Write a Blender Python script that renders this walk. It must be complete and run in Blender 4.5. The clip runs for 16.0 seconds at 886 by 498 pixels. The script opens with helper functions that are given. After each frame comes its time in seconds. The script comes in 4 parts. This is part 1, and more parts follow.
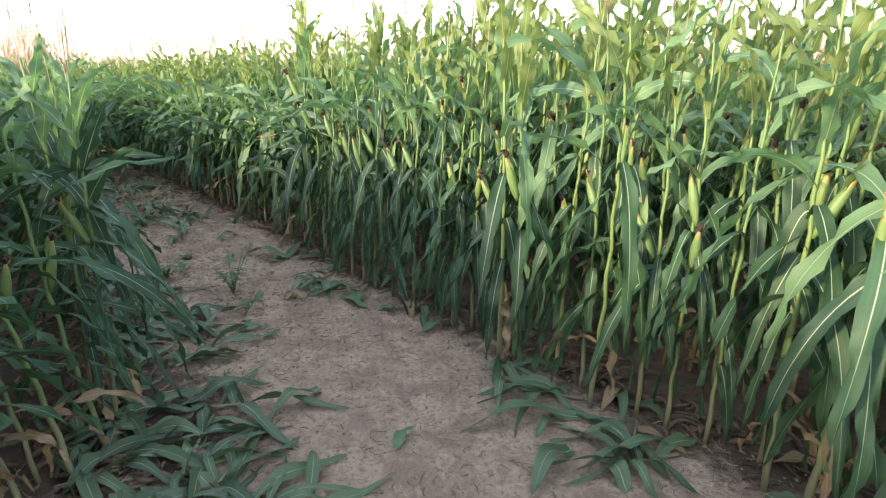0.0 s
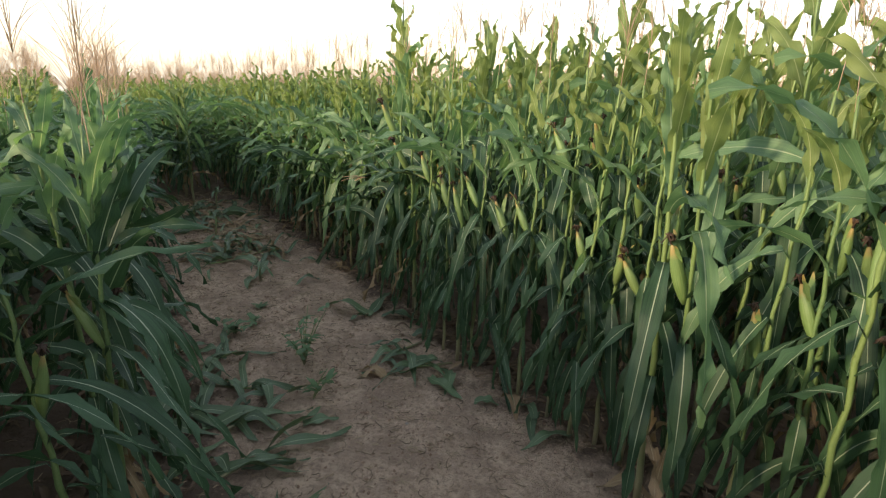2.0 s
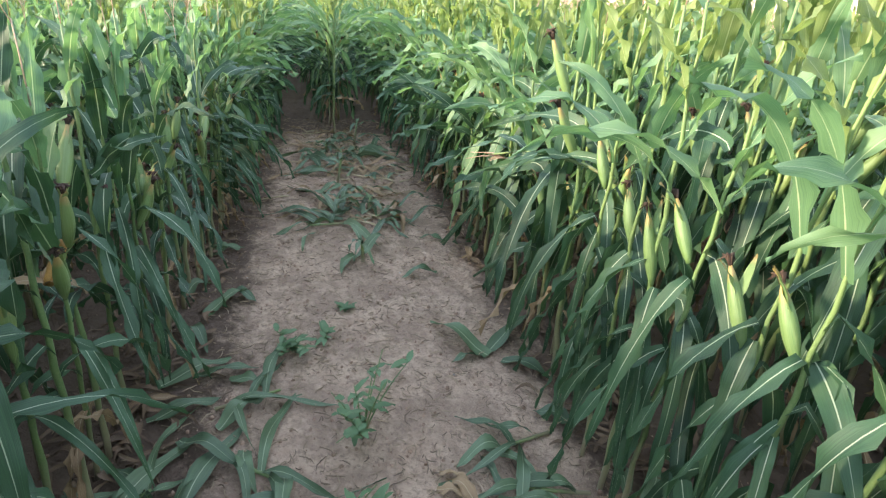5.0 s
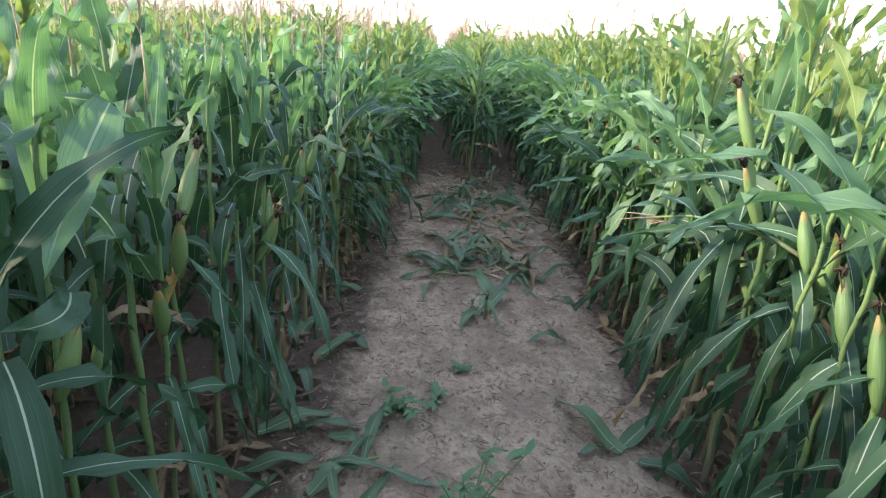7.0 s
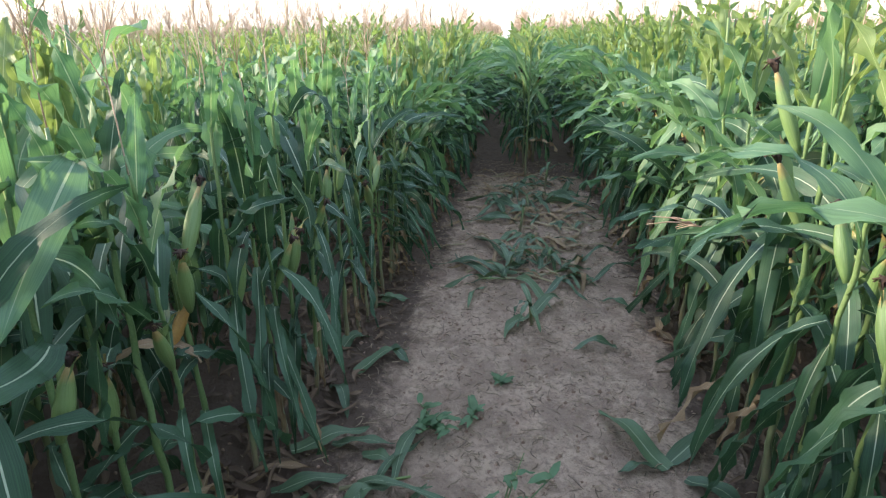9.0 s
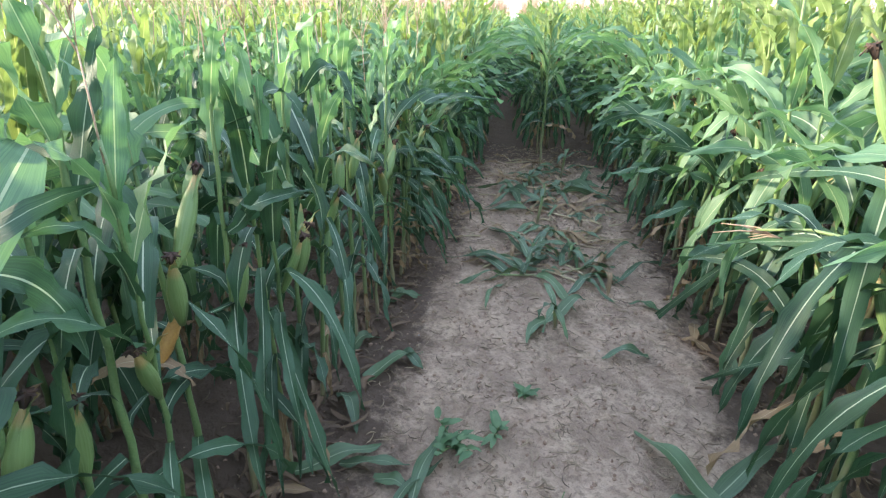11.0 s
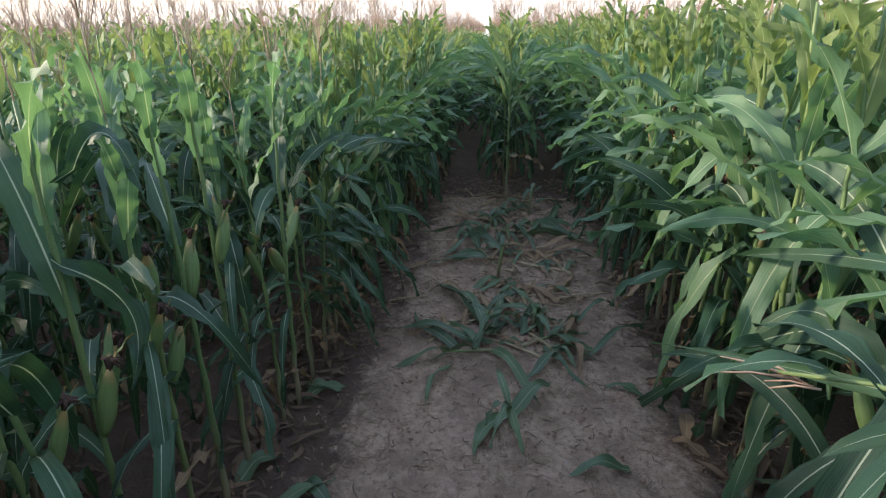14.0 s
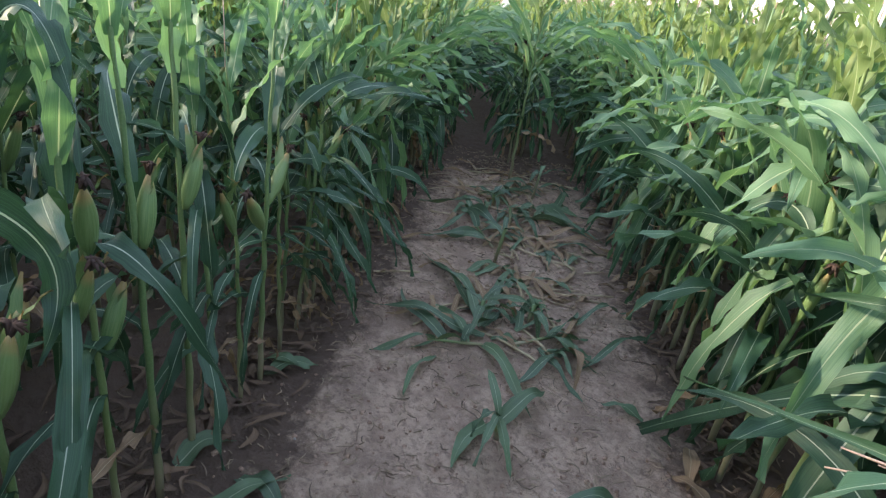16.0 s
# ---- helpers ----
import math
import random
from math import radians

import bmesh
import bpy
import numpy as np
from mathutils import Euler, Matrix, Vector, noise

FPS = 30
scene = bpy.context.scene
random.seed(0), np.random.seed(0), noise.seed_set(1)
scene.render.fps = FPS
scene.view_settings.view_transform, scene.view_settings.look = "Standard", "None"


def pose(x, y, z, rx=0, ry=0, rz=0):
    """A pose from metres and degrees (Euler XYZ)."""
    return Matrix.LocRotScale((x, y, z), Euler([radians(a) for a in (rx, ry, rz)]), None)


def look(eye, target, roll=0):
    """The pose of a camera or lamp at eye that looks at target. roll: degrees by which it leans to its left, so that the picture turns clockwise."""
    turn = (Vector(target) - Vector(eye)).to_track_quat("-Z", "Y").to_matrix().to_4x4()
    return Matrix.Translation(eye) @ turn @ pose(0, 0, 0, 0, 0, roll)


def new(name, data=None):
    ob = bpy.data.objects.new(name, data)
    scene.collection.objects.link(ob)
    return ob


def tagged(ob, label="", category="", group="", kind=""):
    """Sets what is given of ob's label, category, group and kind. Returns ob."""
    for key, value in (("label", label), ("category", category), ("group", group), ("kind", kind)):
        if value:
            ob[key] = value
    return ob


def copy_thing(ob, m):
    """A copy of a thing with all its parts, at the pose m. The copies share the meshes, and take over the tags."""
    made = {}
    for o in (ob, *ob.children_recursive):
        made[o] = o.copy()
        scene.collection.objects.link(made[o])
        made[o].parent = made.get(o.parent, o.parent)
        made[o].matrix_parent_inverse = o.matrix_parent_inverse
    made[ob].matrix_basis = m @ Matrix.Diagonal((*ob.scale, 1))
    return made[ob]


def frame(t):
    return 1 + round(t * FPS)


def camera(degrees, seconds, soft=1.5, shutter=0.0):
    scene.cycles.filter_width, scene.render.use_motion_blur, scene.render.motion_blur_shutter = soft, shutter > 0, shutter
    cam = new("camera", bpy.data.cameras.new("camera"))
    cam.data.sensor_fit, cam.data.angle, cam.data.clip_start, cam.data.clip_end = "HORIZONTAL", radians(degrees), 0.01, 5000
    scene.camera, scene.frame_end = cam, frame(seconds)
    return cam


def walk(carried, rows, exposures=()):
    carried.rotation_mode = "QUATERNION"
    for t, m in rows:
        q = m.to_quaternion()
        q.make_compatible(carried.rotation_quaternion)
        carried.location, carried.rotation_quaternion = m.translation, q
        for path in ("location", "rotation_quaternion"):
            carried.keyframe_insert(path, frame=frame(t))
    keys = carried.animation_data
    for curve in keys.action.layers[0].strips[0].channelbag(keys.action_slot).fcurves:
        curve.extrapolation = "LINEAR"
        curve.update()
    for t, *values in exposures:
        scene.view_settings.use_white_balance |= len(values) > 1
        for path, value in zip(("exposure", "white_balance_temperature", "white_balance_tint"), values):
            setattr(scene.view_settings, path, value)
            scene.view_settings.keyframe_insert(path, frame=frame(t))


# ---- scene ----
cam = camera(73.5, 16.0, 1.25)
PATH = [
    (0, (-0.082, -0.375, 1.78), (-0.029, 1.532, 1.179), 1.9),
    (0.5, (0.147, -0.414, 1.791), (0.247, 1.511, 1.256), -1.2),
    (1, (0.184, -0.199, 1.815), (0.291, 1.728, 1.291), -1.4),
    (1.5, (0.021, 0.322, 1.898), (0.015, 2.245, 1.348), 0.2),
    (2, (-0.25, 0.571, 1.89), (-0.498, 2.471, 1.319), 2.5),
    (2.5, (-0.152, 0.989, 1.821), (-0.537, 2.849, 1.196), 3.6),
    (3, (-0.173, 1.359, 1.839), (-0.595, 3.193, 1.161), 3.8),
    (3.5, (-0.338, 1.724, 1.859), (-0.771, 3.516, 1.083), 5.7),
    (4, (-0.469, 1.966, 1.874), (-1.0, 3.695, 1.022), 4.4),
    (4.2, (-0.47, 2.068, 1.874), (-1.052, 3.771, 1.003), 3.8),
    (6.3, (-0.754, 2.372, 1.792), (-1.679, 3.982, 1.048), 10.2),
    (6.5, (-0.789, 2.424, 1.772), (-1.731, 4.028, 1.037), 10.0),
    (7, (-0.725, 2.516, 1.779), (-1.861, 3.991, 1.047), 6.5),
    (7.5, (-0.584, 2.732, 1.794), (-1.932, 4.003, 1.041), 1.4),
    (8, (-0.48, 2.779, 1.798), (-1.846, 4.019, 1.025), 1.5),
    (8.5, (-0.503, 2.788, 1.815), (-1.861, 4.027, 1.028), 1.6),
    (9, (-0.598, 2.751, 1.857), (-1.927, 4.035, 1.09), 0.4),
    (9.2, (-0.65, 2.706, 1.872), (-1.936, 4.039, 1.119), -0.8),
    (11.3, (-0.93, 2.95, 1.802), (-2.236, 4.22, 0.976), 2.4),
    (11.5, (-0.945, 3.004, 1.804), (-2.258, 4.279, 0.998), 2.4),
    (12, (-1.063, 3.143, 1.788), (-2.358, 4.457, 1.016), 4.0),
    (12.5, (-1.199, 3.234, 1.769), (-2.513, 4.595, 1.12), 5.1),
    (13, (-1.224, 3.307, 1.806), (-2.57, 4.637, 1.157), 3.8),
    (13.5, (-1.28, 3.498, 1.778), (-2.603, 4.799, 1.031), 1.2),
    (14, (-1.25, 3.636, 1.797), (-2.543, 4.952, 1.025), 0.5),
    (14.5, (-1.233, 3.649, 1.811), (-2.507, 4.983, 1.037), 0.5),
    (15, (-1.259, 3.653, 1.814), (-2.526, 4.991, 1.037), 0.8),
    (15.5, (-1.372, 3.728, 1.776), (-2.603, 5.073, 0.954), 4.9),
    (16, (-1.574, 3.813, 1.685), (-2.78, 5.154, 0.82), 10.0),
]

EXPOSURE = [(t, e, 7450 if 0.8 < t < 3.2 else 6800 if t < 5 else 6150 if t < 11 else 6150 if t < 14 else 6050, 13 if t < 13.2 else 18) for t, e in (
    (0.0, 3.1), (0.5, 2.72), (1.0, 2.45), (1.5, 2.35), (2.0, 2.2), (2.5, 2.3), (3.0, 2.85), (3.5, 3.4), (4.2, 3.6), (6.3, 3.3), (7.0, 3.2), (7.5, 3.18), (8.0, 2.83), (8.5, 3.0), (9.0, 3.1), (11.3, 3.72), (11.5, 3.72), (12.0, 3.3),
    (12.5, 2.6), (13.0, 2.2), (13.5, 2.0), (14.0, 2.4), (14.5, 2.82), (15.0, 2.88), (16.0, 3.05))]
walk(cam, [(t, look(eye, target, roll)) for t, eye, target, roll in PATH], EXPOSURE)

# ---- light: low evening sun over the tops of the corn, pale sky ----
SUN_YAW, SUN_UP = 128.0, 17.5
world = bpy.data.worlds.new("sky")
scene.world = world
world.use_nodes = True
wt = world.node_tree
wt.nodes.clear()
sky = wt.nodes.new("ShaderNodeTexSky")
sky.sky_type, sky.sun_disc = "NISHITA", False
sky.sun_elevation, sky.sun_rotation = radians(SUN_UP), radians(-SUN_YAW)
sky.air_density, sky.dust_density, sky.ozone_density = 1.0, 0.4, 1.0
bg = wt.nodes.new("ShaderNodeBackground")
bg.inputs["Strength"].default_value = 0.048
wout = wt.nodes.new("ShaderNodeOutputWorld")
wt.links.new(sky.outputs[0], bg.inputs[0])
# an even veil of thin high cloud over the clear sky
veil = wt.nodes.new("ShaderNodeBackground")
veil.inputs["Color"].default_value = (0.75, 0.84, 1.0, 1)
veil.inputs["Strength"].default_value = 0.175
both = wt.nodes.new("ShaderNodeAddShader")
wt.links.new(bg.outputs[0], both.inputs[0])
wt.links.new(veil.outputs[0], both.inputs[1])
wt.links.new(both.outputs[0], wout.inputs[0])
sun = new("sun", bpy.data.lights.new("sun", "SUN"))
sun.data.energy, sun.data.angle, sun.data.color = 1.5, radians(6.0), (1.0, 0.86, 0.60)
a_ = radians(SUN_YAW)
sun_way = Vector((-math.sin(a_) * math.cos(radians(SUN_UP)), math.cos(a_) * math.cos(radians(SUN_UP)), math.sin(radians(SUN_UP))))
sun.matrix_world = look(sun_way * 30, (0, 0, 0))

# ---- materials ----


class Nodes:
    def __init__(self, name):
        self.mat = bpy.data.materials.new(name)
        self.mat.use_nodes = True
        self.t = self.mat.node_tree
        self.t.nodes.clear()

    def n(self, kind, **kw):
        nd = self.t.nodes.new("ShaderNode" + kind)
        for k, v in kw.items():
            if k in nd.inputs:
                nd.inputs[k].default_value = v
        return nd

    def l(self, a, b):
        self.t.links.new(a, b)

    def noise(self, scale, detail=4.0, vec=None, rough=0.55):
        nd = self.n("TexNoise", Scale=scale, Detail=detail, Roughness=rough)
        if vec is not None:
            self.l(vec, nd.inputs["Vector"])
        return nd.outputs["Fac"]

    def ramp(self, fac, stops):
        nd = self.n("ValToRGB")
        el = nd.color_ramp.elements
        while len(el) < len(stops):
            el.new(0.5)
        for e, (p, c) in zip(el, stops):
            e.position, e.color = p, (*c, 1) if len(c) == 3 else c
        self.l(fac, nd.inputs[0])
        return nd.outputs[0]

    def mix(self, fac, a, b, blend="MIX"):
        nd = self.n("MixRGB")
        nd.blend_type = blend
        for sock, v in zip(nd.inputs, (fac, a, b)):
            if hasattr(v, "links"):
                self.l(v, sock)
            elif isinstance(v, (int, float)):
                sock.default_value = v
            else:
                sock.default_value = (*v, 1)
        return nd.outputs[0]

    def math(self, op, a, b=0.0):
        nd = self.n("Math")
        nd.operation = op
        for sock, v in zip(nd.inputs, (a, b)):
            if hasattr(v, "links"):
                self.l(v, sock)
            else:
                sock.default_value = v
        return nd.outputs[0]

    def done(self, color, rough=0.6, bump=None, strength=0.3, dist=0.01, through_light=0.0, through_tint=(1, 1, 1), spec=0.5):
        p = self.n("BsdfPrincipled")
        p.inputs["Specular IOR Level"].default_value = spec
        if hasattr(color, "links"):
            self.l(color, p.inputs["Base Color"])
        else:
            p.inputs["Base Color"].default_value = (*color, 1)
        if hasattr(rough, "links"):
            self.l(rough, p.inputs["Roughness"])
        else:
            p.inputs["Roughness"].default_value = rough
        if bump is not None:
            b = self.n("Bump", Strength=strength, Distance=dist)
            self.l(bump, b.inputs["Height"])
            self.l(b.outputs[0], p.inputs["Normal"])
        out = self.n("OutputMaterial")
        last = p.outputs[0]
        if through_light:
            tr = self.n("BsdfTranslucent")
            tint = self.mix(1.0, color, through_tint, "MULTIPLY")
            self.l(tint, tr.inputs["Color"])
            m = self.n("MixShader", Fac=through_light)
            m.inputs[0].default_value = through_light
            self.l(last, m.inputs[1])
            self.l(tr.outputs[0], m.inputs[2])
            last = m.outputs[0]
        self.l(last, out.inputs[0])
        return self.mat


def leaf_material(name, dark, light, rib, blotch, yellow=0.0, gloss=0.46, see=0.27, spec=0.6):
    """Blade of a corn leaf: u runs across it, v from its foot to its tip."""
    k = Nodes(name)
    uv = k.n("UVMap")
    sep = k.n("SeparateXYZ")
    k.l(uv.outputs[0], sep.inputs[0])
    u, v = sep.outputs[0], sep.outputs[1]
    obj, geo = k.n("ObjectInfo"), k.n("NewGeometry")
    rnd = k.math("FRACT", k.math("ADD", obj.outputs["Random"], geo.outputs["Random Per Island"]))
    base = k.mix(rnd, dark, light)
    big = k.noise(9.0, 3.0, geo.outputs["Position"])
    base = k.mix(k.ramp(big, [(0.35, (0, 0, 0)), (0.75, (0.55, 0.55, 0.55))]), base, blotch)
    # fine lengthwise veins
    st = k.n("CombineXYZ")
    k.l(k.math("MULTIPLY", u, 46.0), st.inputs[0])
    k.l(k.math("MULTIPLY", v, 1.6), st.inputs[1])
    k.l(k.math("MULTIPLY", rnd, 17.0), st.inputs[2])
    vein = k.noise(1.0, 2.0, st.outputs[0])
    base = k.mix(k.ramp(vein, [(0.35, (0, 0, 0)), (0.7, (0.4, 0.4, 0.4))]), base, tuple(min(1, c * 1.7) for c in light))
    if yellow:
        w = k.math("ADD", k.math("MULTIPLY", v, 0.75), k.math("MULTIPLY", k.noise(5.0, 3.0, geo.outputs["Position"]), 0.55))
        base = k.mix(k.ramp(w, [(0.98 - yellow * 0.3, (0, 0, 0)), (1.18, (1, 1, 1))]), base, (0.36, 0.27, 0.07))
    mid = k.math("ABSOLUTE", k.math("SUBTRACT", u, 0.5))
    width = k.math("SUBTRACT", 0.034, k.math("MULTIPLY", v, 0.022))
    ribbed = k.math("LESS_THAN", mid, width)
    ribfade = k.math("MULTIPLY", ribbed, k.math("SUBTRACT", 0.95, k.math("MULTIPLY", v, 0.55)))
    col = k.mix(ribfade, base, rib)
    h = k.math("ADD", vein, k.math("MULTIPLY", ribbed, 0.8))
    return k.done(col, k.math("ADD", gloss, k.math("MULTIPLY", big, 0.12)), h, 0.35, 0.004, see, (1.12, 1.15, 0.75), spec)


# sky and sun light painted into leaf tones: shaded low, brighter up, sunlit topmost
LEAF_SHADED = leaf_material("corn_leaf_shaded", (0.010, 0.031, 0.016), (0.044, 0.098, 0.045), (0.44, 0.50, 0.36), (0.030, 0.070, 0.038), spec=0.4)
LEAF_SKYLIT = leaf_material("corn_leaf_skylit", (0.066, 0.148, 0.078), (0.132, 0.230, 0.104), (0.44, 0.50, 0.32), (0.104, 0.188, 0.100), 0.0, 0.5, 0.46, 0.75)
LEAF_SUNLIT = leaf_material("corn_leaf_sunlit", (0.105, 0.175, 0.062), (0.205, 0.250, 0.085), (0.46, 0.48, 0.27), (0.165, 0.210, 0.078), 0.0, 0.52, 0.5)
LEAF_CUT = leaf_material("corn_leaf_wilting", (0.022, 0.052, 0.029), (0.085, 0.140, 0.066), (0.28, 0.34, 0.22), (0.055, 0.085, 0.045), 0.0, 0.5, 0.2)
LEAF_DRY = leaf_material("corn_leaf_dry", (0.15, 0.095, 0.052), (0.28, 0.195, 0.11), (0.42, 0.34, 0.22), (0.14, 0.09, 0.05), 0.0, 0.8, 0.2)


def stalk_material():
    k = Nodes("corn_stalk_green")
    geo, obj = k.n("NewGeometry"), k.n("ObjectInfo")
    uv = k.n("UVMap")
    sep = k.n("SeparateXYZ")
    k.l(uv.outputs[0], sep.inputs[0])
    rnd = k.math("FRACT", k.math("ADD", obj.outputs["Random"], geo.outputs["Random Per Island"]))
    col = k.mix(rnd, (0.085, 0.15, 0.05), (0.135, 0.195, 0.062))
    low = k.math("ADD", sep.outputs[1], k.math("MULTIPLY", k.noise(14.0, 3.0, geo.outputs["Position"]), 0.25))
    col = k.mix(k.ramp(low, [(0.18, (1, 1, 1)), (0.38, (0, 0, 0))]), col, (0.23, 0.20, 0.12))
    fine = k.noise(160.0, 3.0, geo.outputs["Position"])
    col = k.mix(k.ramp(fine, [(0.4, (0, 0, 0)), (0.8, (0.5, 0.5, 0.5))]), col, (0.19, 0.235, 0.10))
    return k.done(col, 0.5, fine, 0.25, 0.003)


def husk_material():
    k = Nodes("corn_husk")
    geo, obj, uv = k.n("NewGeometry"), k.n("ObjectInfo"), k.n("UVMap")
    sep = k.n("SeparateXYZ")
    k.l(uv.outputs[0], sep.inputs[0])
    st = k.n("CombineXYZ")
    k.l(k.math("MULTIPLY", sep.outputs[0], 42.0), st.inputs[0])
    k.l(k.math("MULTIPLY", sep.outputs[1], 2.0), st.inputs[1])
    k.l(k.math("MULTIPLY", obj.outputs["Random"], 31.0), st.inputs[2])
    vein = k.noise(1.0, 3.0, st.outputs[0])
    col = k.mix(obj.outputs["Random"], (0.085, 0.165, 0.048), (0.150, 0.22, 0.068))
    col = k.mix(k.ramp(vein, [(0.35, (0, 0, 0)), (0.7, (0.7, 0.7, 0.7))]), col, (0.20, 0.275, 0.105))
    tip = k.math("ADD", sep.outputs[1], k.math("MULTIPLY", k.noise(18.0, 3.0, geo.outputs["Position"]), 0.2))
    col = k.mix(k.ramp(tip, [(0.85, (0, 0, 0)), (1.12, (1, 1, 1))]), col, (0.30, 0.22, 0.08))
    return k.done(col, 0.5, vein, 0.5, 0.004, 0.12, (1.12, 1.15, 0.75))


def plain_material(name, a, b, rough=0.8, scale=40.0, see=0.0):
    k = Nodes(name)
    geo, obj = k.n("NewGeometry"), k.n("ObjectInfo")
    rnd = k.math("FRACT", k.math("ADD", obj.outputs["Random"], geo.outputs["Random Per Island"]))
    nz = k.noise(scale, 4.0, geo.outputs["Position"])
    col = k.mix(rnd, a, b)
    col = k.mix(k.ramp(nz, [(0.3, (0, 0, 0)), (0.75, (0.6, 0.6, 0.6))]), col, tuple(c * 0.6 for c in a))
    return k.done(col, rough, nz, 0.4, 0.004, see)


def soil_material():
    k = Nodes("dry_soil")
    geo = k.n("NewGeometry")
    pos = geo.outputs["Position"]
    big = k.noise(1.3, 4.0, pos)
    mid = k.noise(9.0, 6.0, pos, 0.65)
    fine = k.noise(38.0, 6.0, pos, 0.72)
    grit = k.noise(260.0, 2.0, pos)
    col = k.mix(k.ramp(mid, [(0.40, (0, 0, 0)), (0.62, (1, 1, 1))]), (0.43, 0.285, 0.195), (0.60, 0.435, 0.305))
    col = k.mix(k.ramp(big, [(0.35, (0, 0, 0)), (0.7, (0.75, 0.75, 0.75))]), col, (0.58, 0.42, 0.295))
    col = k.mix(k.ramp(fine, [(0.38, (0.8, 0.8, 0.8)), (0.50, (0, 0, 0))]), col, (0.21, 0.135, 0.095))
    patch = k.noise(3.6, 6.0, pos, 0.66)
    col = k.mix(k.ramp(patch, [(0.46, (0, 0, 0)), (0.58, (0.8, 0.8, 0.8))]), col, (0.27, 0.176, 0.120))
    col = k.mix(k.ramp(grit, [(0.58, (0, 0, 0)), (0.68, (0.5, 0.5, 0.5))]), col, (0.66, 0.51, 0.40))
    mottle = k.noise(19.0, 8.0, pos, 0.78)
    col = k.mix(k.ramp(mottle, [(0.38, (0.6, 0.6, 0.6)), (0.50, (0, 0, 0))]), col, (0.24, 0.155, 0.108))
    col = k.mix(k.ramp(mottle, [(0.55, (0, 0, 0)), (0.70, (0.45, 0.45, 0.45))]), col, (0.66, 0.50, 0.365))
    # feet have worn the alley to a pale dusty crust; between the rows the soil is loose and damp, and darkened further
    # for the corn's shade
    rel = k.n("Mapping")
    rel.vector_type = "TEXTURE"
    rel.inputs["Location"].default_value = (-4.70, 8.01, 0)
    rel.inputs["Rotation"].default_value = (0, 0, radians(40.0))
    k.l(pos, rel.inputs["Vector"])
    at = k.n("SeparateXYZ")
    k.l(rel.outputs[0], at.inputs[0])
    rag = k.math("MULTIPLY", k.math("SUBTRACT", k.noise(5.0, 8.0, pos, 0.78), 0.5), 1.1)
    d, s = k.math("ADD", at.outputs[0], rag), k.math("ADD", at.outputs[1], rag)
    lower = k.math("SUBTRACT", k.math("MULTIPLY", k.math("MAXIMUM", k.math("MINIMUM", s, 0.0), -6.2), 0.055), 0.56)
    lower = k.math("SUBTRACT", lower, k.math("MULTIPLY", k.math("LESS_THAN", s, -6.9), 1.6))
    worn = k.math("MINIMUM", k.math("SUBTRACT", d, lower), k.math("SUBTRACT", 0.74, d))
    worn = k.math("MINIMUM", worn, k.math("SUBTRACT", 0.05, s))
    col = k.mix(0.25, col, (0.47, 0.395, 0.325))
    # this soil tone has the shade under the corn painted in
    loose = k.mix(mid, (0.095, 0.068, 0.051), (0.175, 0.125, 0.093))
    col = k.mix(k.ramp(k.math("ADD", k.math("MULTIPLY", worn, 3.0), 0.5), [(0.24, (0, 0, 0)), (0.84, (1, 1, 1))]), loose, col)
    vor = k.n("TexVoronoi", Scale=16.0)
    k.l(pos, vor.inputs["Vector"])
    h = k.math("ADD", k.math("MULTIPLY", mid, 1.3), k.math("ADD", k.math("MULTIPLY", fine, 0.55), k.math("MULTIPLY", grit, 0.22)))
    h = k.math("ADD", h, k.math("MULTIPLY", vor.outputs["Distance"], 0.25))
    return k.done(col, 0.95, h, 1.0, 0.05, spec=0.2)


STALK, HUSK, SOIL = stalk_material(), husk_material(), soil_material()
SILK = plain_material("dried_silk", (0.034, 0.019, 0.013), (0.075, 0.038, 0.022), 0.9)
TASSEL = plain_material("tassel_tan", (0.50, 0.35, 0.255), (0.64, 0.47, 0.345), 0.8, 40.0, 0.25)
KERNEL = plain_material("yellow_kernels", (0.34, 0.17, 0.04), (0.43, 0.25, 0.07), 0.5, 160.0)
STONE = plain_material("pale_pebble", (0.26, 0.22, 0.18), (0.48, 0.43, 0.37), 0.85, 60.0)
CLOD = plain_material("soil_clod", (0.25, 0.16, 0.11), (0.46, 0.325, 0.23), 0.95, 60.0)
STRAW = plain_material("straw_bit", (0.42, 0.32, 0.21), (0.09, 0.06, 0.04), 0.85, 60.0)
CANE = plain_material("dry_cane", (0.46, 0.35, 0.22), (0.32, 0.29, 0.16), 0.75, 90.0)
WEED = plain_material("weed_leaf", (0.075, 0.155, 0.065), (0.13, 0.22, 0.10), 0.6, 30.0, 0.3)

# ---- the plan: s runs along the trodden alley, d to its right; the far standing plant is at 0, 0 ----
AXIS, ORIGIN = radians(40.0), Vector((-4.70, 8.01))
ALONG, ACROSS = Vector((-math.sin(AXIS), math.cos(AXIS))), Vector((math.cos(AXIS), math.sin(AXIS)))


def plan(s, d, z=0.0):
    p = ORIGIN + s * ALONG + d * ACROSS
    return Vector((p.x, p.y, z))


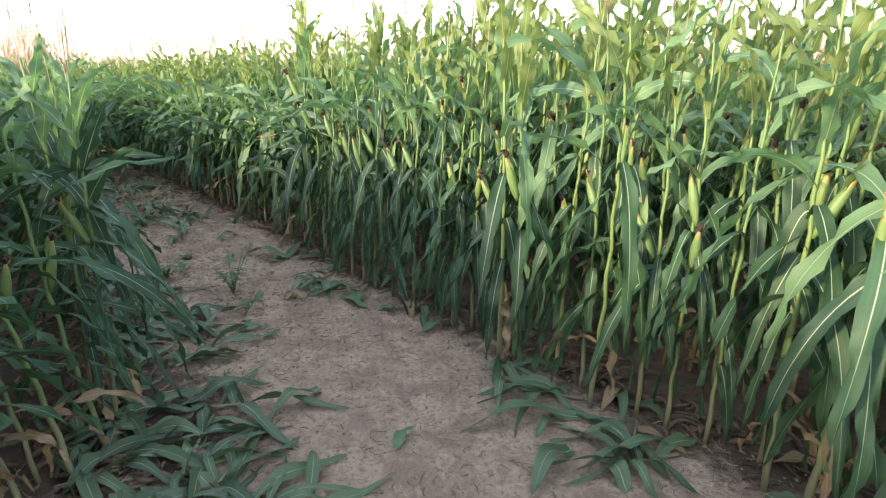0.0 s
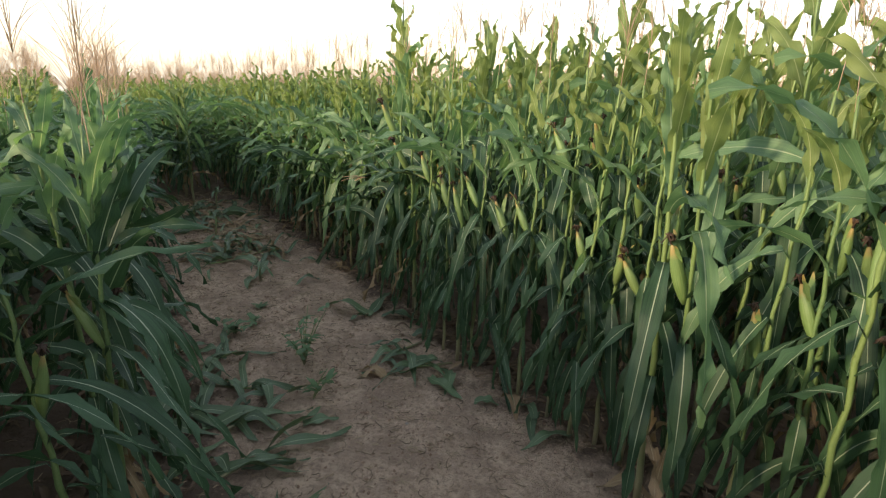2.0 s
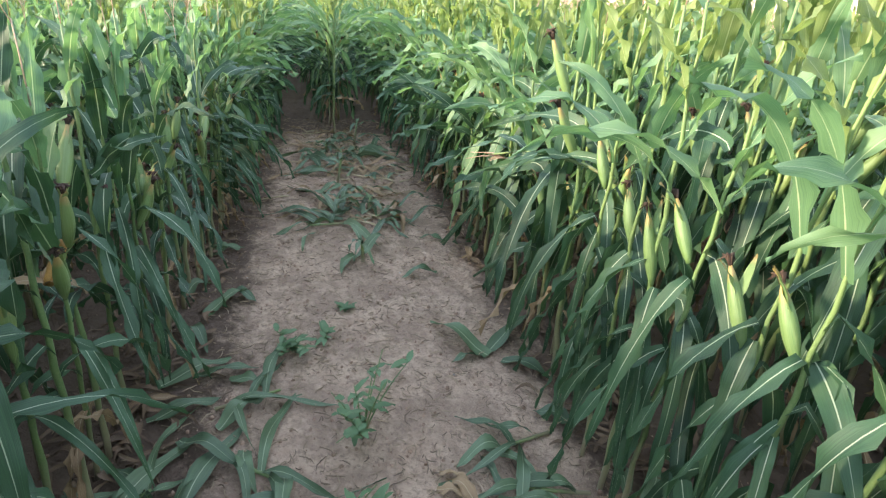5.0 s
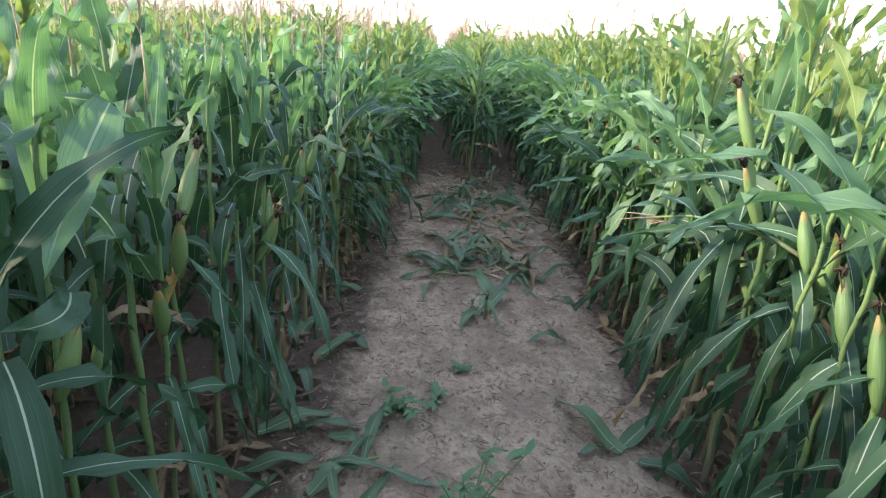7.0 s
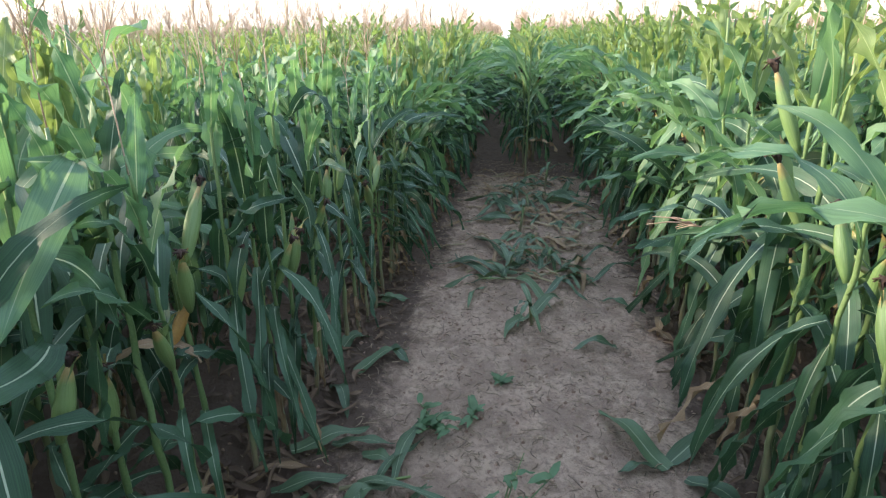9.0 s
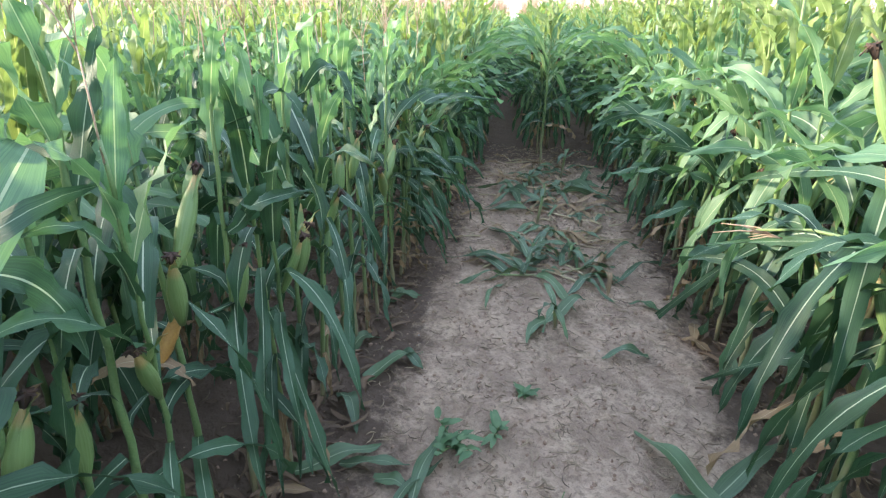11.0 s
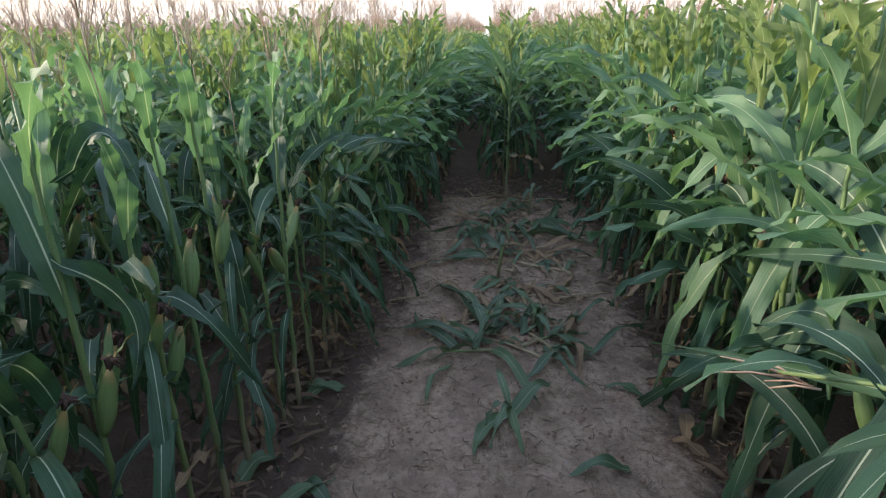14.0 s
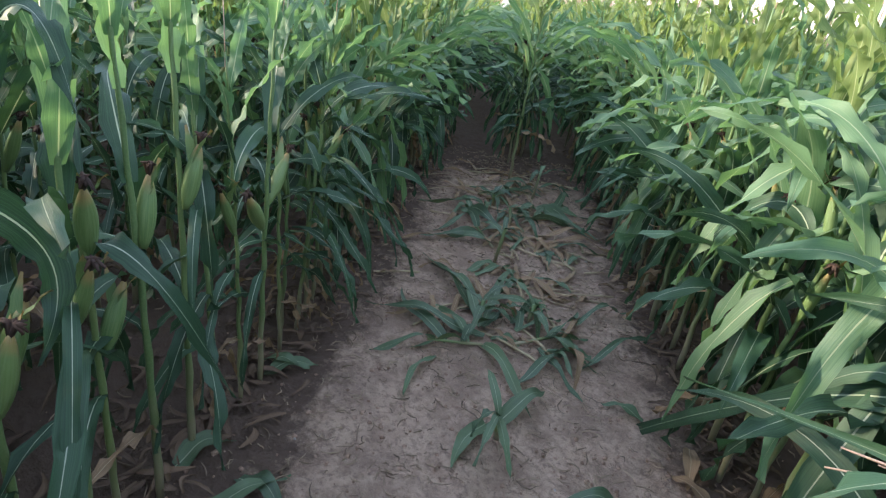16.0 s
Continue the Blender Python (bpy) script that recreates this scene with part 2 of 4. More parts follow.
def relief(x, y):
    """Height of the soil, which falls away gently beyond the far plant."""
    p = Vector((x, y, 0))
    beyond = (x - ORIGIN.x) * ALONG.x + (y - ORIGIN.y) * ALONG.y - 0.5
    aside = -((x - ORIGIN.x) * ACROSS.x + (y - ORIGIN.y) * ACROSS.y) - 2.6
    return -0.05 * max(0.0, beyond) - 0.035 * max(0.0, aside) + 0.018 * noise.noise(p * 1.1) + 0.012 * noise.noise(p * 3.7) + 0.007 * noise.noise(p * 11.0)


def left_row(s):
    return -0.87 + 0.055 * max(-6.2, min(0.0, s)) - 0.17 * max(0.0, min(1.0, (-4.9 - s) / 0.8))


def right_row(s):
    return float(np.interp(s, [-9.0, -7.0, -5.6, -4.4, -3.0, -1.0, 0.0], [0.68, 0.72, 0.76, 0.90, 0.92, 0.86, 0.84]))


ROW = 0.80

# ---- ground ----


def make_ground():
    # fine grid over the alley, coarse sheet out to the horizon, one mesh
    xs = list(np.concatenate([[-900, -300, -100, -40, -20, -12], np.arange(-8, 4.001, 0.032), [6, 9, 14, 25, 45, 110, 300, 900]]))
    ys = list(np.concatenate([[-900, -300, -100, -40, -20, -10, -5], np.arange(-2, 10.001, 0.032), [12, 15, 22, 40, 100, 300, 900]]))
    nx, ny = len(xs), len(ys)
    verts, faces = [], []
    for y in ys:
        for x in xs:
            near = -8.1 < x < 4.1 and -2.1 < y < 10.1
            verts.append((x, y, relief(x, y) + (0.016 * noise.noise(Vector((x * 8, y * 8, 5))) + 0.011 * noise.noise(Vector((x * 17, y * 17, 3))) + 0.006 * noise.noise(Vector((x * 41, y * 41, 7))) if near else 0)))
    for j in range(ny - 1):
        for i in range(nx - 1):
            a = j * nx + i
            faces.append((a, a + 1, a + nx + 1, a + nx))
    me = bpy.data.meshes.new("ground")
    me.from_pydata(verts, [], faces)
    me.polygons.foreach_set("use_smooth", [True] * len(faces))
    me.materials.append(SOIL)
    return tagged(new("ground", me), "dry brown trodden soil between standing corn", "soil", kind="structure")


make_ground()

# ---- corn: geometry as arrays of vertices, faces, uvs ----
rng = random.Random(7)


def blade(foot, az, rise, fall, length, width, segs=12, across=4, wave=0.012, twist=0.0, bend=1.0, side=0.0, r=None, cup=0.22):
    """A leaf: leaves the stalk at angle rise from upright and bends over to fall (degrees) at its tip."""
    r = r or rng
    n_ = across + 1
    verts, uvs, faces = [], [], []
    p = Vector(foot)
    step = length / segs
    ph1, ph2 = r.random() * 6.3, r.random() * 6.3
    turn = radians(az)
    for i in range(segs + 1):
        v = i / segs
        th = radians(rise + (fall - rise) * v ** bend)
        a = turn + radians(side) * v
        out = Vector((math.cos(a), math.sin(a), 0))
        tan = out * math.sin(th) + Vector((0, 0, math.cos(th)))
        lat = Vector((-math.sin(a), math.cos(a), 0))
        nor = tan.cross(lat)
        tw = radians(twist) * v
        lat2 = lat * math.cos(tw) + nor * math.sin(tw)
        nor2 = nor * math.cos(tw) - lat * math.sin(tw)
        w = width * min(1.0, 0.5 + 1.9 * v) * max(0.0, 1.0 - v ** 2.6) ** 0.8
        w = max(w, 0.003)
        for j in range(n_):
            q = j / across * 2 - 1
            lift = -cup * abs(q) * w * 0.5 * (1.1 - v)
            edge = wave * (q * q) * (math.sin(v * 17 + (ph1 if q < 0 else ph2)) + 0.45 * math.sin(v * 41 + ph2 + q)) * min(1, 4 * v)
            verts.append(p + lat2 * (q * w * 0.5) - nor2 * (lift + edge))
            uvs.append((j / across, v))
        p = p + tan * step
    for i in range(segs):
        for j in range(across):
            a = i * n_ + j
            faces.append((a, a + 1, a + n_ + 1, a + n_))
    return verts, faces, uvs


def tube(pts, radii, sides=7, vtop=1.0, squash=1.0):
    verts, faces, uvs = [], [], []
    m = len(pts)
    for i, (p, rad) in enumerate(zip(pts, radii)):
        t = (pts[min(i + 1, m - 1)] - pts[max(i - 1, 0)]).normalized()
        ax = Vector((1, 0, 0)) if abs(t.x) < 0.8 else Vector((0, 1, 0))
        b1 = t.cross(ax).normalized()
        b2 = t.cross(b1)
        for k in range(sides):
            a = 2 * math.pi * k / sides
            verts.append(p + (b1 * math.cos(a) + b2 * math.sin(a) * squash) * rad)
            uvs.append((k / sides, vtop * i / (m - 1)))
    for i in range(m - 1):
        for k in range(sides):
            k2 = (k + 1) % sides
            faces.append((i * sides + k, i * sides + k2, (i + 1) * sides + k2, (i + 1) * sides + k))
    faces.append(tuple(range(sides - 1, -1, -1)))
    faces.append(tuple((m - 1) * sides + k for k in range(sides)))
    return verts, faces, uvs


def join(*pieces):
    V, F, U = [], [], []
    for v, f, u in pieces:
        o = len(V)
        V += v
        U += u
        F += [tuple(i + o for i in q) for q in f]
    return V, F, U


def mesh_of(name, geo, mat):
    v, f, u = geo
    me = bpy.data.meshes.new(name)
    me.from_pydata([tuple(q) for q in v], [], f)
    layer = me.uv_layers.new(name="UVMap")
    flat = [c for q in f for i in q for c in u[i]]
    layer.data.foreach_set("uv", flat)
    me.polygons.foreach_set("use_smooth", [True] * len(f))
    me.materials.append(mat)
    return me


def part(name, geo, mat, parent, label=""):
    ob = new(name, mesh_of(name, geo, mat))
    ob.parent = parent
    return tagged(ob, label) if label else ob


def stalk_geo(h, lean, r0=0.0125, rings=15, sides=7, r=None):
    r = r or rng
    pts, radii = [], []
    for i in range(rings):
        v = i / (rings - 1)
        zig = 0.005 * (1 if i % 2 else -1) * (0 < i < rings - 1)
        pts.append(Vector((lean[0] * v * v + zig, lean[1] * v * v, h * v)))
        rad = r0 * (1.0 - 0.62 * v)
        radii.append(rad * (1.16 if i % 2 else 0.97))
    pts[0].z = -0.04
    return tube(pts, radii, sides), pts


def tassel_geo(top, n=9, size=0.27, segs=4, sides=3, r=None, thick=0.0032):
    r = r or rng
    stem = top + Vector((r.uniform(-0.02, 0.02), r.uniform(-0.02, 0.02), size * 0.45))
    out = [tube([top - Vector((0, 0, 0.05)), top.lerp(stem, 0.5), stem], [thick * 1.6, thick * 1.3, thick * 1.1], sides)]
    top = stem
    for i in range(n):
        a = r.random() * 6.28
        spread = 0.0 if i == 0 else r.uniform(0.15, 0.6)
        ln = size * (1.15 if i == 0 else r.uniform(0.55, 0.95))
        start = top + Vector((0, 0, 0 if i == 0 else r.uniform(-0.02, 0.07)))
        pts = []
        for k in range(segs + 1):
            v = k / segs
            th = spread * (0.6 + 0.8 * v)
            pts.append(start + Vector((math.cos(a) * math.sin(th), math.sin(a) * math.sin(th), math.cos(th))) * ln * v)
        out.append(tube(pts, [thick * (0.6 if k == 0 else 1.0 - 0.55 * k / segs) for k in range(segs + 1)], sides))
    return join(*out)


def ear_geo(foot, az, tilt, length=0.23, rad=0.026, sides=9, rings=10, r=None):
    """Husk with a pointed top; returns also its tip."""
    r = r or rng
    d = Vector((math.cos(radians(az)) * math.sin(radians(tilt)), math.sin(radians(az)) * math.sin(radians(tilt)), math.cos(radians(tilt))))
    pts, radii = [], []
    for i in range(rings):
        v = i / (rings - 1)
        pts.append(foot + d * length * v)
        radii.append(rad * (0.35 + 0.65 * math.sin(min(1, v * 2.4) * math.pi / 2)) * (1.0 if v < 0.5 else max(0.16, 1 - ((v - 0.5) / 0.5) ** 1.7 * 0.84)))
    husk = tube(pts, radii, sides, 1.0, 0.9)
    # husk leaves that end in free points beside the tip
    flags = []
    for k in range(2):
        a = az + r.uniform(-80, 80)
        flags.append(blade(foot + d * length * 0.55, a, tilt * 0.6, tilt + r.uniform(5, 30), length * r.uniform(0.5, 0.75), 0.03, 6, 2, 0.004, r=r))
    return join(husk, *flags), foot + d * length, d


def silk_geo(tip, d, r=None, n=16, size=0.05):
    r = r or rng
    out = []
    for i in range(n):
        q = (d + Vector((r.uniform(-1, 1), r.uniform(-1, 1), r.uniform(-0.6, 0.4))) * 0.65).normalized()
        pts = [tip - d * 0.012, tip + d * 0.012 + q * size * 0.3, tip + q * size * 0.8 - Vector((0, 0, size * r.uniform(0.1, 0.6)))]
        out.append(tube(pts, [0.005, 0.0062, 0.002], 4))
    return join(*out)


def leaf_specs(r, h, low=0.13, n=13, dried=2):
    """Foot height, azimuth, rise, fall, length, width for the leaves of one plant, from below upwards."""
    rows = []
    base = r.uniform(-22, 22)
    for i in range(n):
        v = i / (n - 1)
        z = h * (low + (0.90 - low) * v)
        az = base + (180 if i % 2 else 0) + r.uniform(-32, 32)
        ln = (0.43 + 0.26 * math.sin(math.pi * min(1, 0.18 + v * 0.82))) * r.uniform(0.85, 1.15)
        wd = (0.044 + 0.034 * math.sin(math.pi * min(1, 0.15 + 0.8 * v))) * r.uniform(0.88, 1.15)
        hangs = r.random() < (0.0 if v > 0.72 else 0.25 if v > 0.4 else 0.55)
        if hangs:
            # folded over close to the stalk, the blade hangs straight down
            rise, fall, bend = r.uniform(20, 45), r.uniform(170, 179), r.uniform(0.09, 0.24)
            ln = min(ln, z * 0.95 + 0.08)
        elif v > 0.72:
            rise, fall, bend = r.uniform(6, 24), r.uniform(20, 95), r.uniform(1.2, 2.2)
            ln *= 0.74
        else:
            rise, fall, bend = r.uniform(20, 46), r.uniform(60, 135), r.uniform(1.4, 3.0)
            if r.random() < 0.55:
                rise, fall, bend = r.uniform(18, 40), r.uniform(105, 160), r.uniform(0.55, 1.3)
        rows.append((z, az, rise, fall, ln, wd, i < dried, v, bend))
    return rows


GREEN = "tall green corn plant with arching leaves, rooted in dry soil"


def corn_plant(seed, h=1.66, ears=1, tassel=True, n=15, low=0.20, dried=2, label=GREEN, skip=None, hang=False, slanting=False):
    """One standing plant with each leaf, ear and tassel as a part; its foot is the origin."""
    r = random.Random(seed)
    root = new("corn_plant")
    sway = 0.14 if slanting and not skip else 0.07
    lean = (r.uniform(-sway, sway), r.uniform(-sway, sway))
    geo, pts = stalk_geo(h, lean, r.uniform(0.0105, 0.0135), r=r)
    part("stalk", geo, STALK, root)

    def on(z):
        v = z / h
        return Vector((lean[0] * v * v, lean[1] * v * v, z))
    for i, (z, az, rise, fall, ln, wd, dry, v, bend) in enumerate(leaf_specs(r, h, low, n, dried)):
        if skip and skip(az, v):
            continue
        ln2 = ln * (0.7 if dry else 1)
        if hang and v < 0.62 and not dry:
            # every lower leaf hangs beside the stalk
            rise, fall, bend = r.uniform(18, 42), r.uniform(170, 179), r.uniform(0.07, 0.2)
            ln2, wd = min(ln2 * 1.1, z * 0.95 + 0.06), wd * 0.82
            if v < 0.3 and not slanting and r.random() < 0.4:
                continue
            if slanting:
                # torn and slim, they leave the stalks bare between them
                if r.random() < 0.15:
                    continue
                fall, bend, wd = r.uniform(140, 178), r.uniform(0.12, 0.6), wd * r.uniform(0.5, 0.95)
        if dry:
            rise, fall = r.uniform(70, 110), r.uniform(165, 178)
        g = blade(on(z), az, rise, fall, ln2, wd * (0.55 if dry else 1), 15, 4, 0.013 + 0.009 * r.random(), r.uniform(-85, 85), bend, r.uniform(-28, 28), r)
        # green leaf tone by height: shade and light are in the colour itself
        part("leaf", g, LEAF_DRY if dry else (LEAF_SUNLIT if v > 0.8 and not slanting else LEAF_SKYLIT if v > (0.8 if slanting else 0.64 if hang else 0.36) else LEAF_SHADED), root, "dry brown hanging leaf" if dry else "")
    for e in range(ears):
        az = r.uniform(0, 360)
        z = h * r.uniform(0.50, 0.58) - e * 0.13
        g, tip, d = ear_geo(on(z) + Vector((math.cos(radians(az)), math.sin(radians(az)), 0)) * 0.012, az, r.uniform(8, 28), r.uniform(0.19, 0.25), r.uniform(0.019, 0.024), r=r)
        ear = part("ear", g, HUSK, root, "pale green husk ear")
        part("silk", silk_geo(tip, d, r), SILK, ear, "dark brown dried silk")
    if tassel:
        part("tassel", tassel_geo(on(h), r.randint(7, 11), r.uniform(0.28, 0.40), r=r, thick=0.0017), TASSEL, root, "pinkish tan tassel")
    return tagged(root, label, "corn plant", "standing corn")


def place(root, s, d, turn, size=1.0):
    p = plan(s, d)
    p.z = relief(p.x, p.y)
    return Matrix.LocRotScale(p, Euler((radians(rng.uniform(-3, 3)), radians(rng.uniform(-3, 3)), turn)), Vector((size, size, size)))


def stature(s, d):
    """The corn is taller near the way in and to the right of it; unseen rows are raised further."""
    near = min(1.0, max(0.0, (-s - 0.6) / 3.6))
    # unseen rows left of the way in, raised to shade the right row
    if d < -2.2 and s < -7.0:
        return 1.16
    return 0.95 + near * 0.17 if d > 0 else 0.89 + 0.10 * min(1.0, max(0.0, -s - 3.8))


EDGE = []


def edge_plant(s, d, h, ears, leaves):
    """A plant at the alley's edge whose ears (foot and tip along the row) and bent leaves (foot, crown, tip) are known."""
    root = corn_plant(round(-s * 100) + 7, h, 0, True, 11, 0.18, 2, "green corn plant with hanging leaves at the alley's edge", lambda az, v: v < 0.12 or d < 0 and 0.3 < v < 0.85 and math.cos(radians(az + 25)) > 0.6, s < -4.3 or d < 0, d < 0)
    foot = plan(s, d)
    foot.z = relief(foot.x, foot.y)
    root.matrix_basis = Matrix.Translation(foot)
    r = random.Random(round(-s * 1000))
    for s0, z0, s1, z1 in ears:
        d1 = d + (r.uniform(0.0, 0.05) if d < 0 else -r.uniform(0.0, 0.05))
        a, b = Vector((0, 0, z0)), plan(s1, d1, z1) - foot
        a = a + Vector((b.x, b.y, 0)) * 0.12
        way = b - a
        az, tilt = math.degrees(math.atan2(way.y, way.x)), math.degrees(math.acos(max(-1, min(1, way.normalized().z))))
        g, tip, dd = ear_geo(a, az, tilt, max(0.2, min(0.26, way.length)), 0.026, r=r)
        ear = part("ear", g, HUSK, root, "pale green husk ear")
        part("silk", silk_geo(tip, dd, r), SILK, ear, "dark brown dried silk")
    for p0, p1, p2, w in leaves:
        q = [plan(*p0) - foot, plan(*p1) - foot, plan(*p2) - foot]
        # shaded tone for leaves that start below 1.5 m, lit tone above
        part("leaf", bent_blade(*q, w, r, near_side=-1 if d > 0 else 1), LEAF_SHADED if p0[2] < 1.5 else LEAF_SKYLIT, root)
    if d > 0 and s < -4.3:
        for i in range(4 if s > -7.2 else 2):
            z = r.uniform(0.42, 1.02)
            out, on = r.uniform(0.0, 0.12), r.uniform(-0.20, 0.20)
            tip = max(0.05, z - r.uniform(0.38, 0.62))
            q = [Vector((0, 0, z)), plan(s + on * 0.6, d - out * 0.8, z * 0.62 + tip * 0.38) - foot, plan(s + on, d - out, tip) - foot]
            q[1].z, q[2].z = z * 0.62 + tip * 0.38, tip
            part("leaf", bent_blade(*q, r.uniform(0.045, 0.08), r, near_side=-1), LEAF_SHADED, root)
    EDGE.append((s, d))
    return root


def open_ear(root, s0, d0, z0, s1, d1, z1):
    """A dried ear whose brown husk has opened over the yellow cob."""
    foot = root.matrix_basis.translation
    a, b = plan(s0, d0, z0) - foot, plan(s1, d1, z1) - foot
    way = b - a
    n = 9
    pts = [a + way * (i / (n - 1)) for i in range(n)]
    cob = part("ear", tube(pts, [0.021 * (0.55 + 0.45 * math.sin(math.pi * (0.15 + 0.75 * i / (n - 1)))) * (1.06 if i % 2 else 0.97) for i in range(n)], 10), KERNEL, root, "opened ear with yellow kernels")
    r = random.Random(4)
    for az in (20, 140, 250):
        part("husk_leaf", blade(a, az, 40, 150, way.length * r.uniform(0.9, 1.3), 0.05, 8, 3, 0.006, r.uniform(-40, 40), 0.8, 0, r), LEAF_DRY, cob, "dry brown husk leaf")


def broken_top(root, s0, d0, z0, s1, d1, z1):
    """The snapped upper stalk that leans out over the alley, with its tassel."""
    foot = root.matrix_basis.translation
    a, b = plan(s0, d0, z0) - foot, plan(s1, d1, z1) - foot
    mid = a.lerp(b, 0.5) + Vector((0, 0, 0.06))
    top = part("broken_stalk", tube([a, a.lerp(mid, 0.5) + Vector((0, 0, 0.02)), mid, mid.lerp(b, 0.5) + Vector((0, 0, 0.02)), b], [0.009, 0.008, 0.007, 0.005, 0.004], 6, 0.9), STALK, root, "snapped green stalk")
    r = random.Random(8)
    ray = (b - a).normalized()
    twigs = []
    for i in range(7):
        q = (ray + Vector((r.uniform(-1, 1), r.uniform(-1, 1), r.uniform(-0.7, 0.5))) * 0.42).normalized()
        st = b - ray * r.uniform(0, 0.08)
        ln = r.uniform(0.08, 0.16)
        twigs.append(tube([st, st + q * ln * 0.5, st + q * ln - Vector((0, 0, 0.015))], [0.003, 0.003, 0.0016], 3))
    part("tassel", join(*twigs), TASSEL, top, "pale drooping tassel")
    for v, az, ln in ((0.25, 200, 0.4), (0.5, 250, 0.42), (0.7, 150, 0.36), (0.85, 230, 0.3)):
        part("leaf", blade(a.lerp(b, v) + Vector((0, 0, 0.04)), az, 60, 140, ln, 0.065, 10, 4, 0.01, r.uniform(-40, 40), 0.9, r.uniform(-20, 20), r), LEAF_SHADED, top)


def bent_blade(a, c, b, width, r, near_side=1, segs=18, across=4):
    """A leaf along the arc from a over c to b, with its face turned up and towards the alley."""
    c = c * 2 - (a + b) * 0.5
    base = Vector((0, 0, a.z))
    verts, uvs, faces = [], [], []
    n_ = across + 1
    face = Vector((ACROSS.x * near_side, ACROSS.y * near_side, 0)) * 0.75 + Vector((0, 0, 0.7)) - Vector((ALONG.x, ALONG.y, 0)) * 0.35
    ph = r.random() * 6.3
    for i in range(segs + 1):
        v = i / segs
        p = a * (1 - v) ** 2 + c * (2 * v * (1 - v)) + b * v * v
        if v < 0.001:
            p = base * 0.5 + a * 0.5
        tan = ((c - a) * (1 - v) + (b - c) * v).normalized()
        lat = tan.cross(face).normalized()
        nor = lat.cross(tan)
        w = max(0.003, 0.86 * width * min(1.0, 0.5 + 2.2 * v) * max(0.0, 1.0 - v ** 2.8) ** 0.8)
        for j in range(n_):
            q = j / across * 2 - 1
            edge = 0.014 * q * q * (math.sin(v * 15 + ph + (1.4 if q > 0 else 0)) + 0.5 * math.sin(v * 38 + ph * 3 + q)) + 0.16 * abs(q) * w * 0.5
            verts.append(p + lat * (q * w * 0.5) + nor * edge)
            uvs.append((j / across, v))
    for i in range(segs):
        for j in range(across):
            k = i * n_ + j
            faces.append((k, k + 1, k + n_ + 1, k + n_))
    return verts, faces, uvs


edge_plant(-8.62, 0.87, 1.91, [(-8.61, 1.22, -8.64, 1.41)],
    [((-8.61, 0.9, 1.21), (-8.55, 0.86, 1.12), (-8.51, 0.8, 0.53), 0.10)])
edge_plant(-8.37, 0.85, 1.94, [],
    [((-8.36, 0.95, 1.68), (-8.26, 0.9, 1.84), (-8.08, 0.85, 1.8), 0.09)])
edge_plant(-8.18, 0.80, 1.89, [(-8.18, 1.08, -8.1, 1.38), (-8.17, 0.88, -8.2, 1.03)],
    [])
edge_plant(-8.01, 0.80, 1.91, [(-7.99, 0.88, -7.83, 1.14)],
    [((-8.05, 0.93, 1.71), (-7.81, 0.9, 1.7), (-7.54, 0.86, 1.47), 0.10)])
edge_plant(-7.66, 0.78, 1.87, [(-7.64, 1.02, -7.56, 1.23)],
    [((-7.73, 0.86, 1.23), (-7.76, 0.8, 1.09), (-7.77, 0.78, 0.96), 0.07),
     ((-7.73, 0.86, 0.48), (-7.91, 0.84, 0.79), (-8.18, 0.8, 0.82), 0.07)])
edge_plant(-7.46, 0.80, 1.89, [(-7.53, 0.84, -7.43, 1.08), (-7.36, 0.76, -7.42, 0.95)],
    [((-7.46, 0.93, 1.62), (-7.14, 0.9, 1.65), (-6.76, 0.86, 1.5), 0.10)])
edge_plant(-6.87, 0.83, 1.89, [(-6.91, 0.91, -6.77, 1.07)],
    [((-6.8, 0.86, 0.88), (-6.93, 0.8, 0.62), (-6.99, 0.72, 0.23), 0.06)])
edge_plant(-6.7, 0.82, 1.87, [(-6.7, 0.93, -6.75, 1.07)],
    [((-6.73, 0.86, 1.02), (-6.79, 0.82, 0.84), (-6.85, 0.78, 0.61), 0.08),
     ((-6.63, 0.86, 1), (-6.61, 0.8, 0.62), (-6.81, 0.76, 0.32), 0.06)])
edge_plant(-6.56, 0.77, 1.85, [(-6.58, 0.96, -6.49, 1.16)],
    [((-6.49, 0.86, 1.01), (-6.59, 0.82, 0.82), (-6.71, 0.8, 0.67), 0.10)])
edge_plant(-6.35, 0.80, 1.94, [(-6.26, 1.44, -6.21, 1.64)],
    [((-6.37, 0.86, 1.46), (-6.46, 0.82, 1.34), (-6.53, 0.8, 1.25), 0.09),
     ((-6.39, 0.86, 0.63), (-6.34, 0.78, 0.51), (-6.34, 0.72, 0.13), 0.10)])
edge_plant(-6.1, 0.78, 1.89, [(-6.08, 1.03, -5.97, 1.21)],
    [((-6.05, 0.86, 1.02), (-6.23, 0.8, 0.96), (-6.4, 0.76, 0.79), 0.09),
     ((-6.16, 0.86, 1.05), (-6.33, 0.78, 0.68), (-6.57, 0.7, 0.09), 0.06)])
edge_plant(-5.93, 0.78, 1.89, [(-5.92, 0.95, -5.75, 1.19)],
    [])
